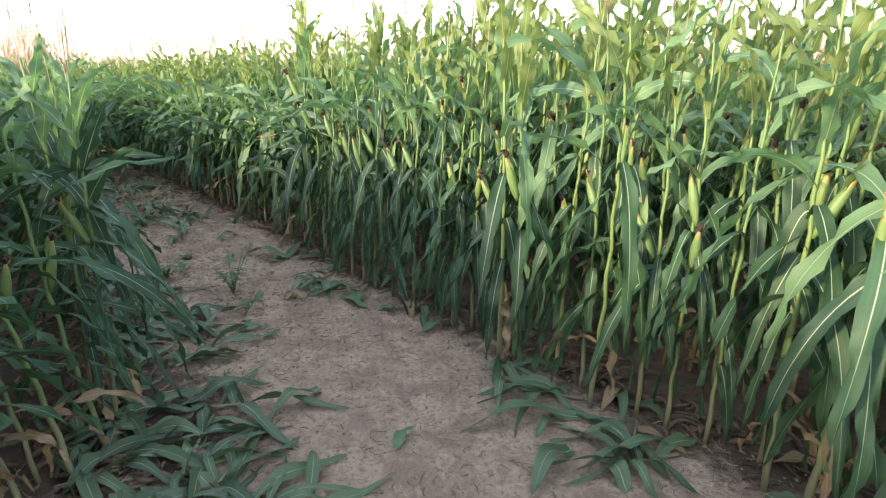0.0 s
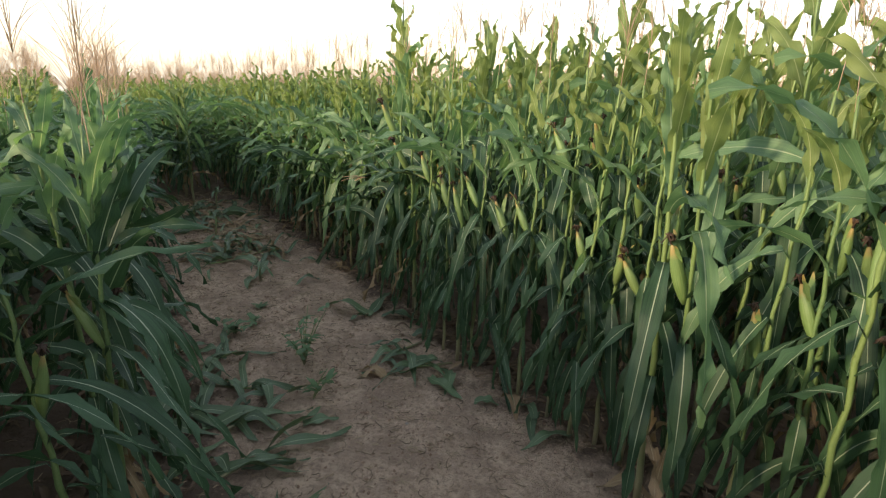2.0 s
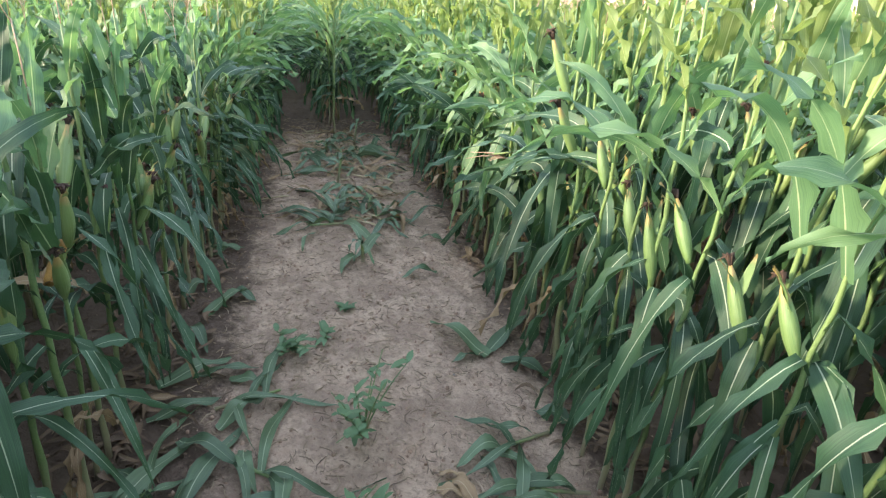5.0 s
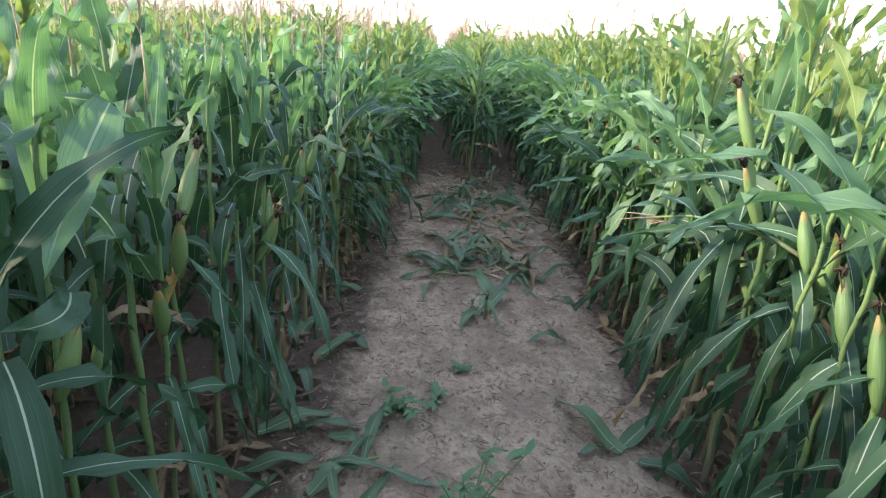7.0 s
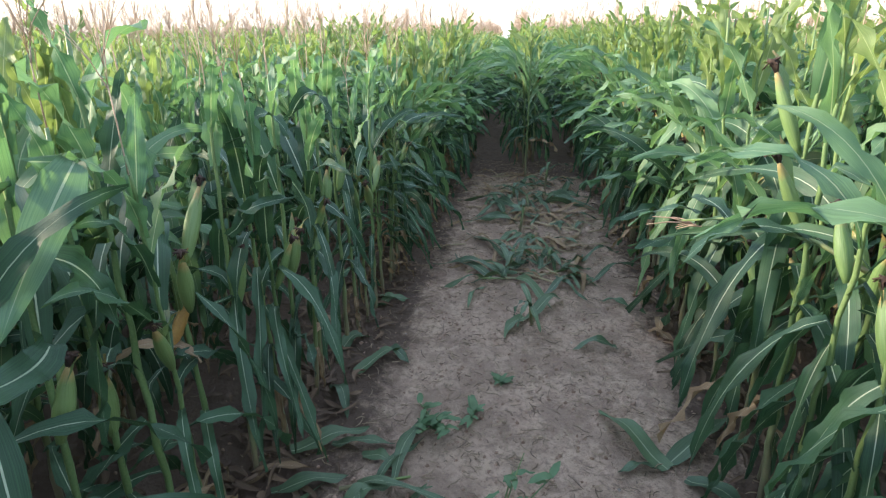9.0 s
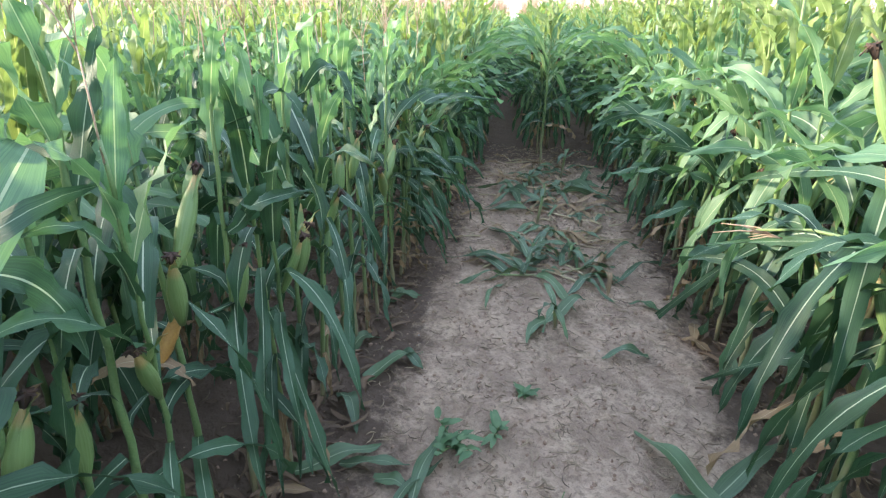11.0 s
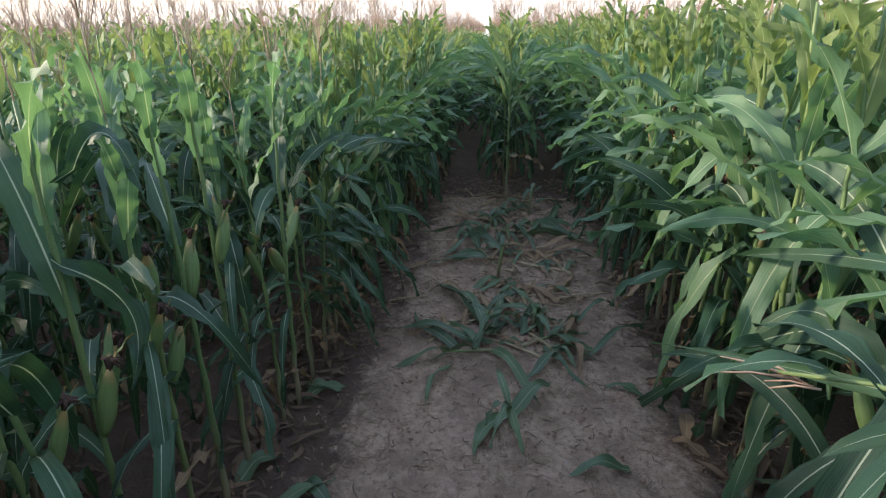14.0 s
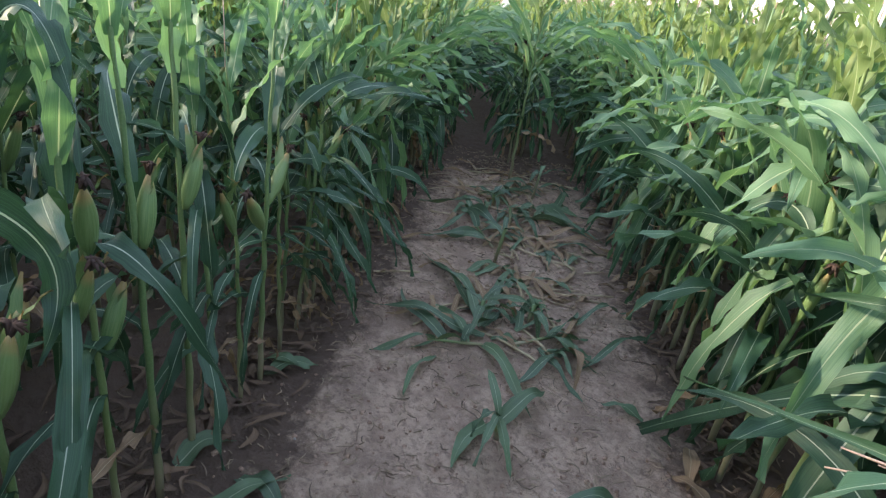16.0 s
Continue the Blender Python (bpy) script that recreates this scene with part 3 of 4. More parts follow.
edge_plant(-5.65, 0.74, 1.89, [(-5.59, 1.1, -5.49, 1.27)],
    [((-5.65, 0.8, 1.14), (-5.83, 0.76, 1.02), (-5.98, 0.72, 0.82), 0.075),
     ((-5.79, 0.8, 0.39), (-5.99, 0.7, 0.37), (-6.26, 0.62, 0.09), 0.07),
     ((-5.68, 0.86, 0.84), (-5.83, 0.76, 0.43), (-6.3, 0.62, -0.07), 0.06),
     ((-5.6, 0.8, 1.47), (-5.36, 0.76, 1.45), (-5.13, 0.72, 1.19), 0.08)])
edge_plant(-5.52, 0.72, 1.87, [(-5.51, 0.96, -5.42, 1.22)],
    [((-5.56, 0.8, 0.93), (-5.72, 0.74, 0.77), (-5.79, 0.7, 0.26), 0.075)])
edge_plant(-5.34, 0.72, 1.85, [(-5.34, 1.03, -5.23, 1.21)],
    [])
edge_plant(-5.12, 0.70, 1.87, [(-5.1, 1.16, -5.02, 1.33)],
    [((-5.16, 0.8, 0.71), (-5.28, 0.7, 0.49), (-5.33, 0.62, 0.13), 0.06),
     ((-5.03, 0.86, 1.07), (-5.41, 0.78, 0.8), (-5.68, 0.7, 0.36), 0.06)])
leaning = edge_plant(-4.93, 0.88, 1.89, [(-4.91, 1.05, -4.81, 1.24), (-5.04, 1, -4.99, 1.22)],
    [((-4.89, 0.86, 1.13), (-4.7, 0.66, 1.17), (-3.7, 0.42, 0.69), 0.045),
     ((-4.85, 0.84, 1.09), (-5.04, 0.78, 0.99), (-5.2, 0.74, 0.72), 0.075)])
edge_plant(-4.58, 0.90, 1.74, [(-4.55, 0.8, -4.47, 0.98)],
    [((-4.74, 0.95, 0.94), (-4.52, 0.8, 1.29), (-3.76, 0.62, 1.05), 0.09)])
edge_plant(-4.24, 0.88, 1.72, [(-4.22, 0.7, -4.13, 0.88)],
    [((-4.27, 0.86, 0.46), (-3.99, 0.68, 0.74), (-3.56, 0.48, 0.54), 0.08),
     ((-4.3, 0.86, 0.42), (-4.38, 0.72, 0.57), (-4.1, 0.55, 0.24), 0.07)])
edge_plant(-4.05, 0.97, 1.76, [(-4.04, 0.74, -3.96, 0.9)],
    [((-4.07, 0.95, 0.7), (-3.78, 0.78, 0.77), (-2.61, 0.48, -0.71), 0.11),
     ((-4.24, 0.95, 0.73), (-3.93, 0.85, 0.94), (-3.8, 0.7, 0.76), 0.10),
     ((-3.98, 1, 1.05), (-3.65, 0.9, 1.3), (-3.36, 0.75, 1.24), 0.10)])
edge_plant(-3.5, 0.93, 1.74, [],
    [((-3.47, 1, 1.07), (-3.01, 0.86, 1.44), (-2.39, 0.72, 1.17), 0.10),
     ((-3.52, 0.92, 1.16), (-3.59, 0.88, 1.02), (-3.75, 0.85, 0.81), 0.11),
     ((-3.3, 0.86, 1), (-3.11, 0.75, 1.1), (-2.9, 0.62, 0.7), 0.08)])
edge_plant(-5.64, -1.27, 1.62, [(-5.65, 0.88, -5.58, 1.04)],
    [((-5.5, -1.15, 1.55), (-5.65, -1.15, 1.43), (-5.84, -1.12, 1.29), 0.11),
     ((-5.65, -1.2, 1.17), (-5.84, -1.1, 1.22), (-6.11, -1, 1.35), 0.09),
     ((-5.62, -1.2, 1.36), (-5.52, -1.18, 1.27), (-5.5, -1.15, 1.12), 0.09)])
edge_plant(-5.44, -1.29, 1.60, [(-5.48, 0.74, -5.42, 0.92)],
    [])
dried = edge_plant(-5.06, -1.23, 1.62, [(-5.11, 1.1, -4.9, 1.31), (-5.02, 0.94, -5.11, 1.14)],
    [((-4.81, -1.2, 0.89), (-4.98, -1.12, 0.67), (-5.2, -0.98, 0.41), 0.07)])
edge_plant(-4.78, -1.23, 1.60, [(-4.77, 0.77, -4.73, 1)],
    [((-4.64, -1.2, 1.09), (-4.93, -1.05, 1.24), (-4.74, -0.95, 1.23), 0.06),
     ((-4.76, -1.2, 1.08), (-4.72, -1.1, 1.2), (-4.76, -1, 1.22), 0.08),
     ((-4.7, -1.15, 1.41), (-4.73, -1.05, 1.51), (-4.77, -0.95, 1.44), 0.06)])
edge_plant(-4.4, -1.15, 1.60, [(-4.33, 0.78, -4.28, 0.94), (-4.22, 0.74, -4.38, 0.94)],
    [((-4.43, -1.15, 1.25), (-4.26, -1.1, 1.04), (-4.39, -1.05, 0.88), 0.09),
     ((-4.36, -1.1, 1.42), (-4.36, -1, 1.53), (-4.41, -0.9, 1.4), 0.06),
     ((-4.47, -1.15, 0.49), (-4.68, -1, 0.61), (-4.92, -0.88, 0.61), 0.06)])
edge_plant(-4.08, -1.15, 1.60, [(-4.08, 0.96, -4.13, 1.14), (-4.05, 0.66, -3.98, 0.82)],
    [((-4.02, -1.2, 0.92), (-4.09, -1, 0.94), (-3.97, -0.85, 0.51), 0.07)])
edge_plant(-3.93, -1.11, 1.58, [(-3.95, 0.9, -3.89, 1.06)],
    [])
edge_plant(-3.72, -1.11, 1.58, [(-3.75, 0.93, -3.67, 1.11)],
    [])
edge_plant(-3.3, -1.03, 1.56, [(-3.25, 0.8, -3.14, 0.96), (-3.35, 0.72, -3.5, 0.91)],
    [])


broken_top(leaning, -4.93, 0.86, 1.12, -4.52, 0.42, 1.12)
open_ear(dried, -5.10, -1.30, 0.80, -5.04, -1.25, 0.94)


def end_plant():
    root = corn_plant(911, 1.66, 1, True, 17, 0.27, 2, "single green corn plant standing at the alley's far end")
    foot = plan(0.0, 0.0)
    foot.z = relief(foot.x, foot.y)
    root.matrix_basis = Matrix.LocRotScale(foot, Euler((0, 0, AXIS + 0.25)), None)
    r = random.Random(12)
    for z, az, ln in ((0.42, 10, 0.42), (0.46, 175, 0.4), (0.56, 200, 0.5), (0.6, 15, 0.48)):
        part("leaf", blade(Vector((0, 0, z)), az, 35, 172, ln, 0.07, 12, 4, 0.01, r.uniform(-30, 30), 0.5, r.uniform(-20, 20), r), LEAF_SHADED, root)


end_plant()


def put_plants():
    models = [corn_plant(100 + i, h=1.60 + 0.03 * (i % 5), ears=(1, 1, 2, 1, 0, 1, 2, 1, 1, 1)[i % 10], tassel=i % 7 != 3, dried=(1, 1, 2, 1, 2)[i % 5]) for i in range(12)]
    drooping = [corn_plant(140 + i, h=1.62 + 0.04 * i, ears=1, n=13, low=0.18, dried=2, label="tall green corn plant, lower leaves hanging beside the stalk", hang=True) for i in range(4)]
    slant = [corn_plant(160 + i, h=1.60 + 0.04 * i, ears=(1, 0, 1, 1, 0)[i], n=15, low=0.18, dried=2, label="tall green corn plant with slim hanging leaves and bare lower stalk", hang=True, slanting=True) for i in range(5)]
    spots = []
    r = random.Random(21)

    def line(d, s0, s1, step=0.15):
        s = s0
        while s < s1:
            dd = d(s) if callable(d) else d
            if not any(abs(s - es) < 0.11 and abs(dd - ed) < 0.3 for es, ed in EDGE):
                wide = 0.15 if s > 0.7 else 0.05
                spots.append((s + r.uniform(-0.05, 0.05), dd + r.uniform(-wide, wide)))
            s += step * r.uniform(0.75, 1.3)
    line(right_row, -9.6, 1.2, 0.135)
    line(lambda s: right_row(s) + ROW, -9.4, 0.6)
    line(lambda s: right_row(s) + 2 * ROW, -8.6, -3.4, 0.2)
    line(lambda s: left_row(s), -6.4, 1.2, 0.115)
    line(lambda s: left_row(s) - ROW, -7.1, 0.2, 0.11)
    line(lambda s: left_row(s) - 2 * ROW, -6.4, -3.2, 0.12)
    line(0.0, 0.5, 2.4)
    # at the way in the row's last plants were pushed over, away from the alley
    for j, (s, d, tip) in enumerate(((-6.62, -1.44, 13), (-6.78, -1.6, 10), (-6.95, -1.78, 15), (-7.1, -1.96, 9), (-6.7, -1.72, 8), (-7.3, -2.12, 12))):
        pushed = corn_plant(190 + j, 1.58 + 0.03 * (j % 3), 1, j % 2 == 0, 14, 0.16, 2, "leaning green corn plant, pushed over at the way in", None, True, True)
        p = plan(s, d)
        pushed.matrix_basis = Matrix.Translation((p.x, p.y, relief(p.x, p.y))) @ Matrix.Rotation(radians(-tip), 4, "Y") @ Matrix.Rotation(r.uniform(2.2, 3.9), 4, "Z")
    used = set()
    for i, (s, d) in enumerate(spots):
        k = r.randrange(len(models))
        droops = d > 0 and s < -4.3 or -1.9 < d < 0 and s < -2.6
        turn = AXIS + r.choice((0, math.pi)) + (r.gauss(0.0, 0.5) if s > -0.6 else r.gauss(0.4, 0.7) if s > -3.2 else r.gauss(1.57, 0.6))
        m = place(None, s, d, turn, stature(s, d) * r.uniform(0.95, 1.05))
        kinds = models
        if droops:
            kinds = drooping if d > 0 else slant
            k = i % len(kinds)
        if (d > 0, droops, k) not in used and not (kinds is models and (d < 0, droops, k) in used):
            used.add((d > 0, droops, k))
            kinds[k].matrix_basis = m
        else:
            copy_thing(kinds[k], m)
    for k, mdl in enumerate(models):
        if (True, False, k) not in used and (False, False, k) not in used:
            mdl.matrix_basis = place(None, -9.8 - 0.2 * k, 1.7, 0)


put_plants()


# ---- the rest of the field ----


def template(seed, level):
    r = random.Random(seed)
    h = r.uniform(1.58, 1.74)
    pieces = {"leaf": [], "top": [], "sunlit": [], "stalk": [], "tassel": [], "husk": []}
    lean = (r.uniform(-0.06, 0.06), r.uniform(-0.06, 0.06))
    specs = leaf_specs(r, h, 0.18, 15, 0) if level == 1 else leaf_specs(r, h, 0.45, 7, 0)
    for z, az, rise, fall, ln, wd, _, v, bend in specs:
        vv = z / h
        foot = Vector((lean[0] * vv * vv, lean[1] * vv * vv, z))
        g = blade(foot, az, rise, fall, ln, wd, 7 if level == 1 else 4, 2, 0.012, r.uniform(-70, 70), bend, r.uniform(-25, 25), r)
        # painted light by height: sunlit tone on top, skylit between, shaded below
        pieces["sunlit" if vv > 0.76 else "top" if vv > 0.34 else "leaf"].append(g)
    pts = [Vector((lean[0] * v * v, lean[1] * v * v, h * v - (0.05 if v == 0 else 0))) for v in ((0, 0.5, 1) if level == 1 else (0.4, 1))]
    pieces["stalk"].append(tube(pts, [0.0125, 0.010, 0.005][-len(pts):], 4))
    if r.random() < 0.95:
        pieces["tassel"].append(tassel_geo(Vector((lean[0], lean[1], h)), 11, r.uniform(0.34, 0.48), 3, 3, r, 0.0018 if level == 1 else 0.0046))
    if level == 1 and r.random() < 0.8:
        az = r.uniform(0, 360)
        g, tip, d = ear_geo(Vector((0, 0, h * 0.54)), az, r.uniform(8, 28), 0.22, 0.025, 6, 6, r)
        pieces["husk"].append(g)
    return {k: join(*v) for k, v in pieces.items() if v}


# the three leaf tones stand for shade, skylight and sun on one foliage
MATS = {"leaf": LEAF_SHADED, "top": LEAF_SKYLIT, "sunlit": LEAF_SUNLIT, "stalk": STALK, "tassel": TASSEL, "husk": HUSK}


def field(name, spots, level, label):
    """Many plants joined into one object: only for those that nobody could count."""
    temps = []
    for i in range(9):
        t = template(500 + 20 * level + i, level)
        temps.append({k: (np.array([tuple(q) for q in v]), [np.array(q) for q in f], np.array(u)) for k, (v, f, u) in t.items()})
    nr = np.random.RandomState(3 + level)
    V, LV, LS, U, MI = [], [], [], [], []
    keys = list(MATS)
    off = 0
    for s, d in spots:
        t = temps[nr.randint(len(temps))]
        a = AXIS + nr.choice([0, math.pi]) + (nr.normal(0.0, 0.6) if s > -0.6 else nr.normal(1.0, 0.8))
        sc = stature(s, d) * nr.uniform(0.95, 1.05)
        ca, sa = math.cos(a) * sc, math.sin(a) * sc
        o = plan(s, d)
        for k, (v, f, u) in t.items():
            w = np.empty_like(v)
            w[:, 0] = v[:, 0] * ca - v[:, 1] * sa + o.x
            w[:, 1] = v[:, 0] * sa + v[:, 1] * ca + o.y
            w[:, 2] = v[:, 2] * sc + relief(o.x, o.y)
            V.append(w)
            cat = np.concatenate(f)
            LV.append(cat + off)
            LS.append(np.array([len(q) for q in f]))
            U.append(u[cat])
            MI.append(np.full(len(f), keys.index(k)))
            off += len(v)
    V, LV, LS, U, MI = (np.concatenate(q) for q in (V, LV, LS, U, MI))
    me = bpy.data.meshes.new(name)
    me.vertices.add(len(V))
    me.vertices.foreach_set("co", V.ravel())
    me.loops.add(len(LV))
    me.loops.foreach_set("vertex_index", LV.astype(np.int32))
    me.polygons.add(len(LS))
    me.polygons.foreach_set("loop_start", np.concatenate([[0], np.cumsum(LS)[:-1]]).astype(np.int32))
    for k in keys:
        me.materials.append(MATS[k])
    me.polygons.foreach_set("material_index", MI.astype(np.int32))
    me.polygons.foreach_set("use_smooth", np.ones(len(LS), dtype=bool))
    layer = me.uv_layers.new(name="UVMap")
    layer.data.foreach_set("uv", U.ravel())
    me.update(calc_edges=True)
    return tagged(new(name, me), label, "corn field", kind="stuff")


def field_spots():
    near, far = [], []
    r = random.Random(5)
    for k in range(-34, 35):
        s = -16.0
        while s < 34.0:
            if k > 0:
                d = right_row(s) + (k - 1) * ROW
            elif k < 0:
                d = left_row(s) + (k + 1) * ROW
            else:
                d = 0.0
            mid = -11.0 < s < 9.0 and -6.5 < d < 6.5
            s += (0.15 if mid else 0.28) * r.uniform(0.75, 1.3)
            wide = 0.17 if s > 0.7 else 0.05
            dd = d + r.uniform(-wide, wide)
            # alley, the way it was entered by, and the plants that are things of their own
            if k == 0 and s < 2.4:
                continue
            if k == 1 and -9.7 < s < 1.2 or k == 2 and -9.5 < s < 0.6 or k == 3 and -8.7 < s < -3.4:
                continue
            if k == -1 and s < 1.2 or k == -2 and s < 0.2 or k == -3 and -6.5 < s < -3.2:
                continue
            # beyond this gap unseen rows are added to block the low sun
            if d < 0 and s < -7.2 and d > -2.75:
                continue
            (near if mid else far).append((s, dd))
    return near, far


near_spots, far_spots = field_spots()
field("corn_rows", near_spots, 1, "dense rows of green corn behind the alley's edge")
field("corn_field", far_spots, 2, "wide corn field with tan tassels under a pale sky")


# ---- what lies on the alley ----
litter = random.Random(31)


def on_soil(s, d, up=0.0):
    p = plan(s, d)
    p.z = relief(p.x, p.y) + up
    return p


def fallen(s0, d0, s1, d1, width, mat):
    """A torn leaf that lies on the soil from its foot to its tip, arched and wavy."""
    a, b = on_soil(s0, d0), on_soil(s1, d1)
    ln = (b - a).length
    away = (b - a).normalized()
    lat0 = Vector((-away.y, away.x, 0))
    verts, uvs, faces = [], [], []
    segs, across = 12, 4
    sway, tw, ph = litter.uniform(-0.10, 0.10), litter.uniform(-0.5, 0.5), litter.random() * 6
    arch = litter.uniform(0.03, 0.10) * min(1.0, ln / 0.4)
    for i in range(segs + 1):
        v = i / segs
        p = a.lerp(b, v) + lat0 * (sway * ln * math.sin(v * math.pi))
        p.z = relief(p.x, p.y) + 0.012 + arch * math.sin(math.pi * v) ** 2
        w = max(0.003, 1.2 * width * min(1, 0.55 + 2 * v) * max(0, 1 - v ** 2.4) ** 0.8)
        t = tw * math.sin(v * 2.5 + ph)
        lat = lat0 * math.cos(t) + Vector((0, 0, math.sin(t)))
        for j in range(across + 1):
            q = j / across * 2 - 1
            z = 0.25 * abs(q) * w * 0.5 + 0.009 * q * q * math.sin(v * 13 + ph + q)
            pt = p + lat * (q * w * 0.5) + Vector((0, 0, z))
            pt.z = max(pt.z, relief(pt.x, pt.y) + 0.009)
            verts.append(pt - a)
            uvs.append((j / across, v))
    for i in range(segs):
        for j in range(across):
            k = i * (across + 1) + j
            faces.append((k, k + 1, k + across + 2, k + across + 1))
    ob = new("fallen_leaf", mesh_of("fallen_leaf", (verts, faces, uvs), mat))
    ob.location = a
    dry = mat is LEAF_DRY
    return tagged(ob, "dry tan corn leaf lying on the soil" if dry else "torn green corn leaf lying on the trodden soil", "fallen leaf", "leaves on the ground")


fallen(-7.85, 0.50, -7.55, -0.06, .075, LEAF_CUT)
fallen(-7.99, 0.26, -8.08, -0.13, .085, LEAF_CUT)
fallen(-7.21, -1.10, -6.84, -0.81, .07, LEAF_CUT)
fallen(-6.75, -0.40, -6.93, -0.85, .06, LEAF_CUT)
fallen(-5.98, -0.97, -6.10, -0.53, .07, LEAF_CUT)
fallen(-6.47, -1.04, -6.53, -0.59, .075, LEAF_CUT)
fallen(-7.48, -0.87, -7.21, -0.71, .05, LEAF_CUT)
fallen(-7.46, -0.40, -7.38, -0.21, .05, WEED)
fallen(-8.20, 0.52, -8.10, 0.16, .07, LEAF_CUT)
fallen(-8.30, 0.72, -8.10, 0.29, .06, LEAF_CUT)
fallen(-7.23, 0.59, -7.51, 0.89, .05, LEAF_CUT)
fallen(-7.53, 0.60, -7.81, 0.54, .05, LEAF_CUT)
fallen(-5.62, -0.82, -5.80, -0.59, .06, LEAF_CUT)
fallen(-6.09, -0.60, -6.03, -0.85, .06, LEAF_CUT)
fallen(-6.68, -1.32, -6.57, -1.07, .06, LEAF_CUT)
fallen(-8.32, 0.23, -8.13, 0.30, .07, LEAF_CUT)
fallen(-5.42, -0.49, -5.52, -0.82, .05, LEAF_CUT)
fallen(-4.59, 0.52, -4.20, 0.28, .09, LEAF_CUT)
fallen(-4.57, 0.51, -4.19, 0.90, .08, LEAF_CUT)
fallen(-4.59, 0.48, -4.64, 0.30, .06, LEAF_CUT)
fallen(-4.64, 0.58, -4.81, 0.81, .08, LEAF_CUT)
fallen(-5.57, -0.94, -5.62, -0.50, .085, LEAF_CUT)
fallen(-5.79, -0.46, -5.83, -0.27, .06, LEAF_CUT)
fallen(-5.13, -0.71, -5.35, -0.65, .06, LEAF_CUT)
fallen(-5.27, -0.55, -5.59, -0.58, .06, LEAF_CUT)
fallen(-5.30, 0.27, -5.50, 0.31, .035, LEAF_CUT)
fallen(-5.53, 0.27, -5.63, 0.58, .06, LEAF_CUT)
fallen(-5.66, 0.42, -5.98, 0.46, .07, LEAF_CUT)
fallen(-5.63, 0.58, -5.89, 0.39, .07, LEAF_CUT)
fallen(-6.03, 0.51, -6.13, 0.62, .07, LEAF_CUT)
fallen(-5.44, 0.04, -5.50, 0.16, .05, LEAF_DRY)
fallen(-5.52, 0.18, -5.38, 0.09, .05, LEAF_DRY)
fallen(-5.35, 0.07, -5.44, 0.19, .04, LEAF_DRY)
fallen(-4.66, -1.12, -4.46, -0.81, .065, LEAF_CUT)
fallen(-4.90, -1.12, -4.77, -0.83, .07, LEAF_CUT)
fallen(-4.99, -0.82, -4.81, -0.64, .07, LEAF_CUT)
fallen(-4.64, -0.81, -4.71, -0.63, .05, LEAF_CUT)
fallen(-2.68, -0.11, -2.54, -0.75, .05, LEAF_CUT)
fallen(-2.65, -0.12, -2.63, -0.64, .03, LEAF_DRY)
fallen(-2.59, -0.13, -1.96, -0.47, .05, LEAF_CUT)
fallen(-2.53, -0.15, -1.83, -0.54, .05, LEAF_CUT)
fallen(-2.56, -0.12, -1.78, 0.09, .04, LEAF_CUT)
fallen(-2.57, 0.05, -2.36, 0.31, .035, LEAF_CUT)
fallen(-2.59, -0.12, -2.38, -0.02, .04, LEAF_CUT)
fallen(-2.51, 0.03, -2.18, 0.22, .03, LEAF_CUT)
fallen(-2.39, -0.10, -2.02, -0.24, .03, LEAF_DRY)
fallen(-2.32, -0.08, -2.19, 0.10, .02, LEAF_DRY)
fallen(-2.69, 0.17, -3.04, 0.36, .035, LEAF_CUT)
fallen(-2.70, 0.17, -2.78, 0.47, .03, LEAF_CUT)
fallen(-2.68, 0.20, -2.89, 0.33, .03, LEAF_CUT)
fallen(-2.78, 0.38, -2.35, 0.84, .03, LEAF_CUT)
fallen(-2.62, 0.27, -2.35, 0.40, .02, LEAF_DRY)
fallen(-2.38, 0.39, -2.14, 0.71, .03, LEAF_CUT)
fallen(-3.31, -0.06, -3.01, 0.19, .06, LEAF_CUT)
fallen(-3.29, -0.07, -3.57, -0.19, .06, LEAF_CUT)
fallen(-1.71, -0.78, -1.49, -0.34, .02, LEAF_DRY)
fallen(-1.43, -0.52, -0.93, -0.23, .03, LEAF_CUT)
fallen(-1.56, -0.17, -1.21, 0.09, .025, LEAF_DRY)
fallen(-1.55, -0.04, -1.16, 0.00, .03, LEAF_DRY)
fallen(-1.38, 0.04, -1.51, 0.33, .025, LEAF_DRY)
fallen(-1.25, 0.22, -1.10, 0.69, .04, LEAF_DRY)
fallen(-1.36, 0.26, -1.26, 0.75, .03, LEAF_DRY)
fallen(-1.21, 0.09, -1.06, 0.37, .02, LEAF_DRY)
fallen(-0.32, -0.78, -0.24, -0.25, .02, LEAF_DRY)
fallen(-0.27, -0.25, 0.11, 0.14, .03, LEAF_DRY)
fallen(-0.58, -0.19, -0.31, 0.23, .03, LEAF_CUT)
fallen(-0.72, -0.14, -0.15, 0.13, .04, LEAF_CUT)
fallen(-0.51, -0.24, -0.70, 0.01, .03, LEAF_CUT)
fallen(-0.23, 0.18, -0.03, 0.57, .03, LEAF_CUT)
fallen(-0.09, -0.09, -0.38, 0.28, .03, LEAF_CUT)
fallen(-0.88, 0.29, -0.04, 0.46, .05, LEAF_CUT)
fallen(-1.00, -0.27, -0.74, -0.43, .04, LEAF_CUT)
fallen(-1.06, -1.02, -1.28, -0.71, .02, LEAF_DRY)


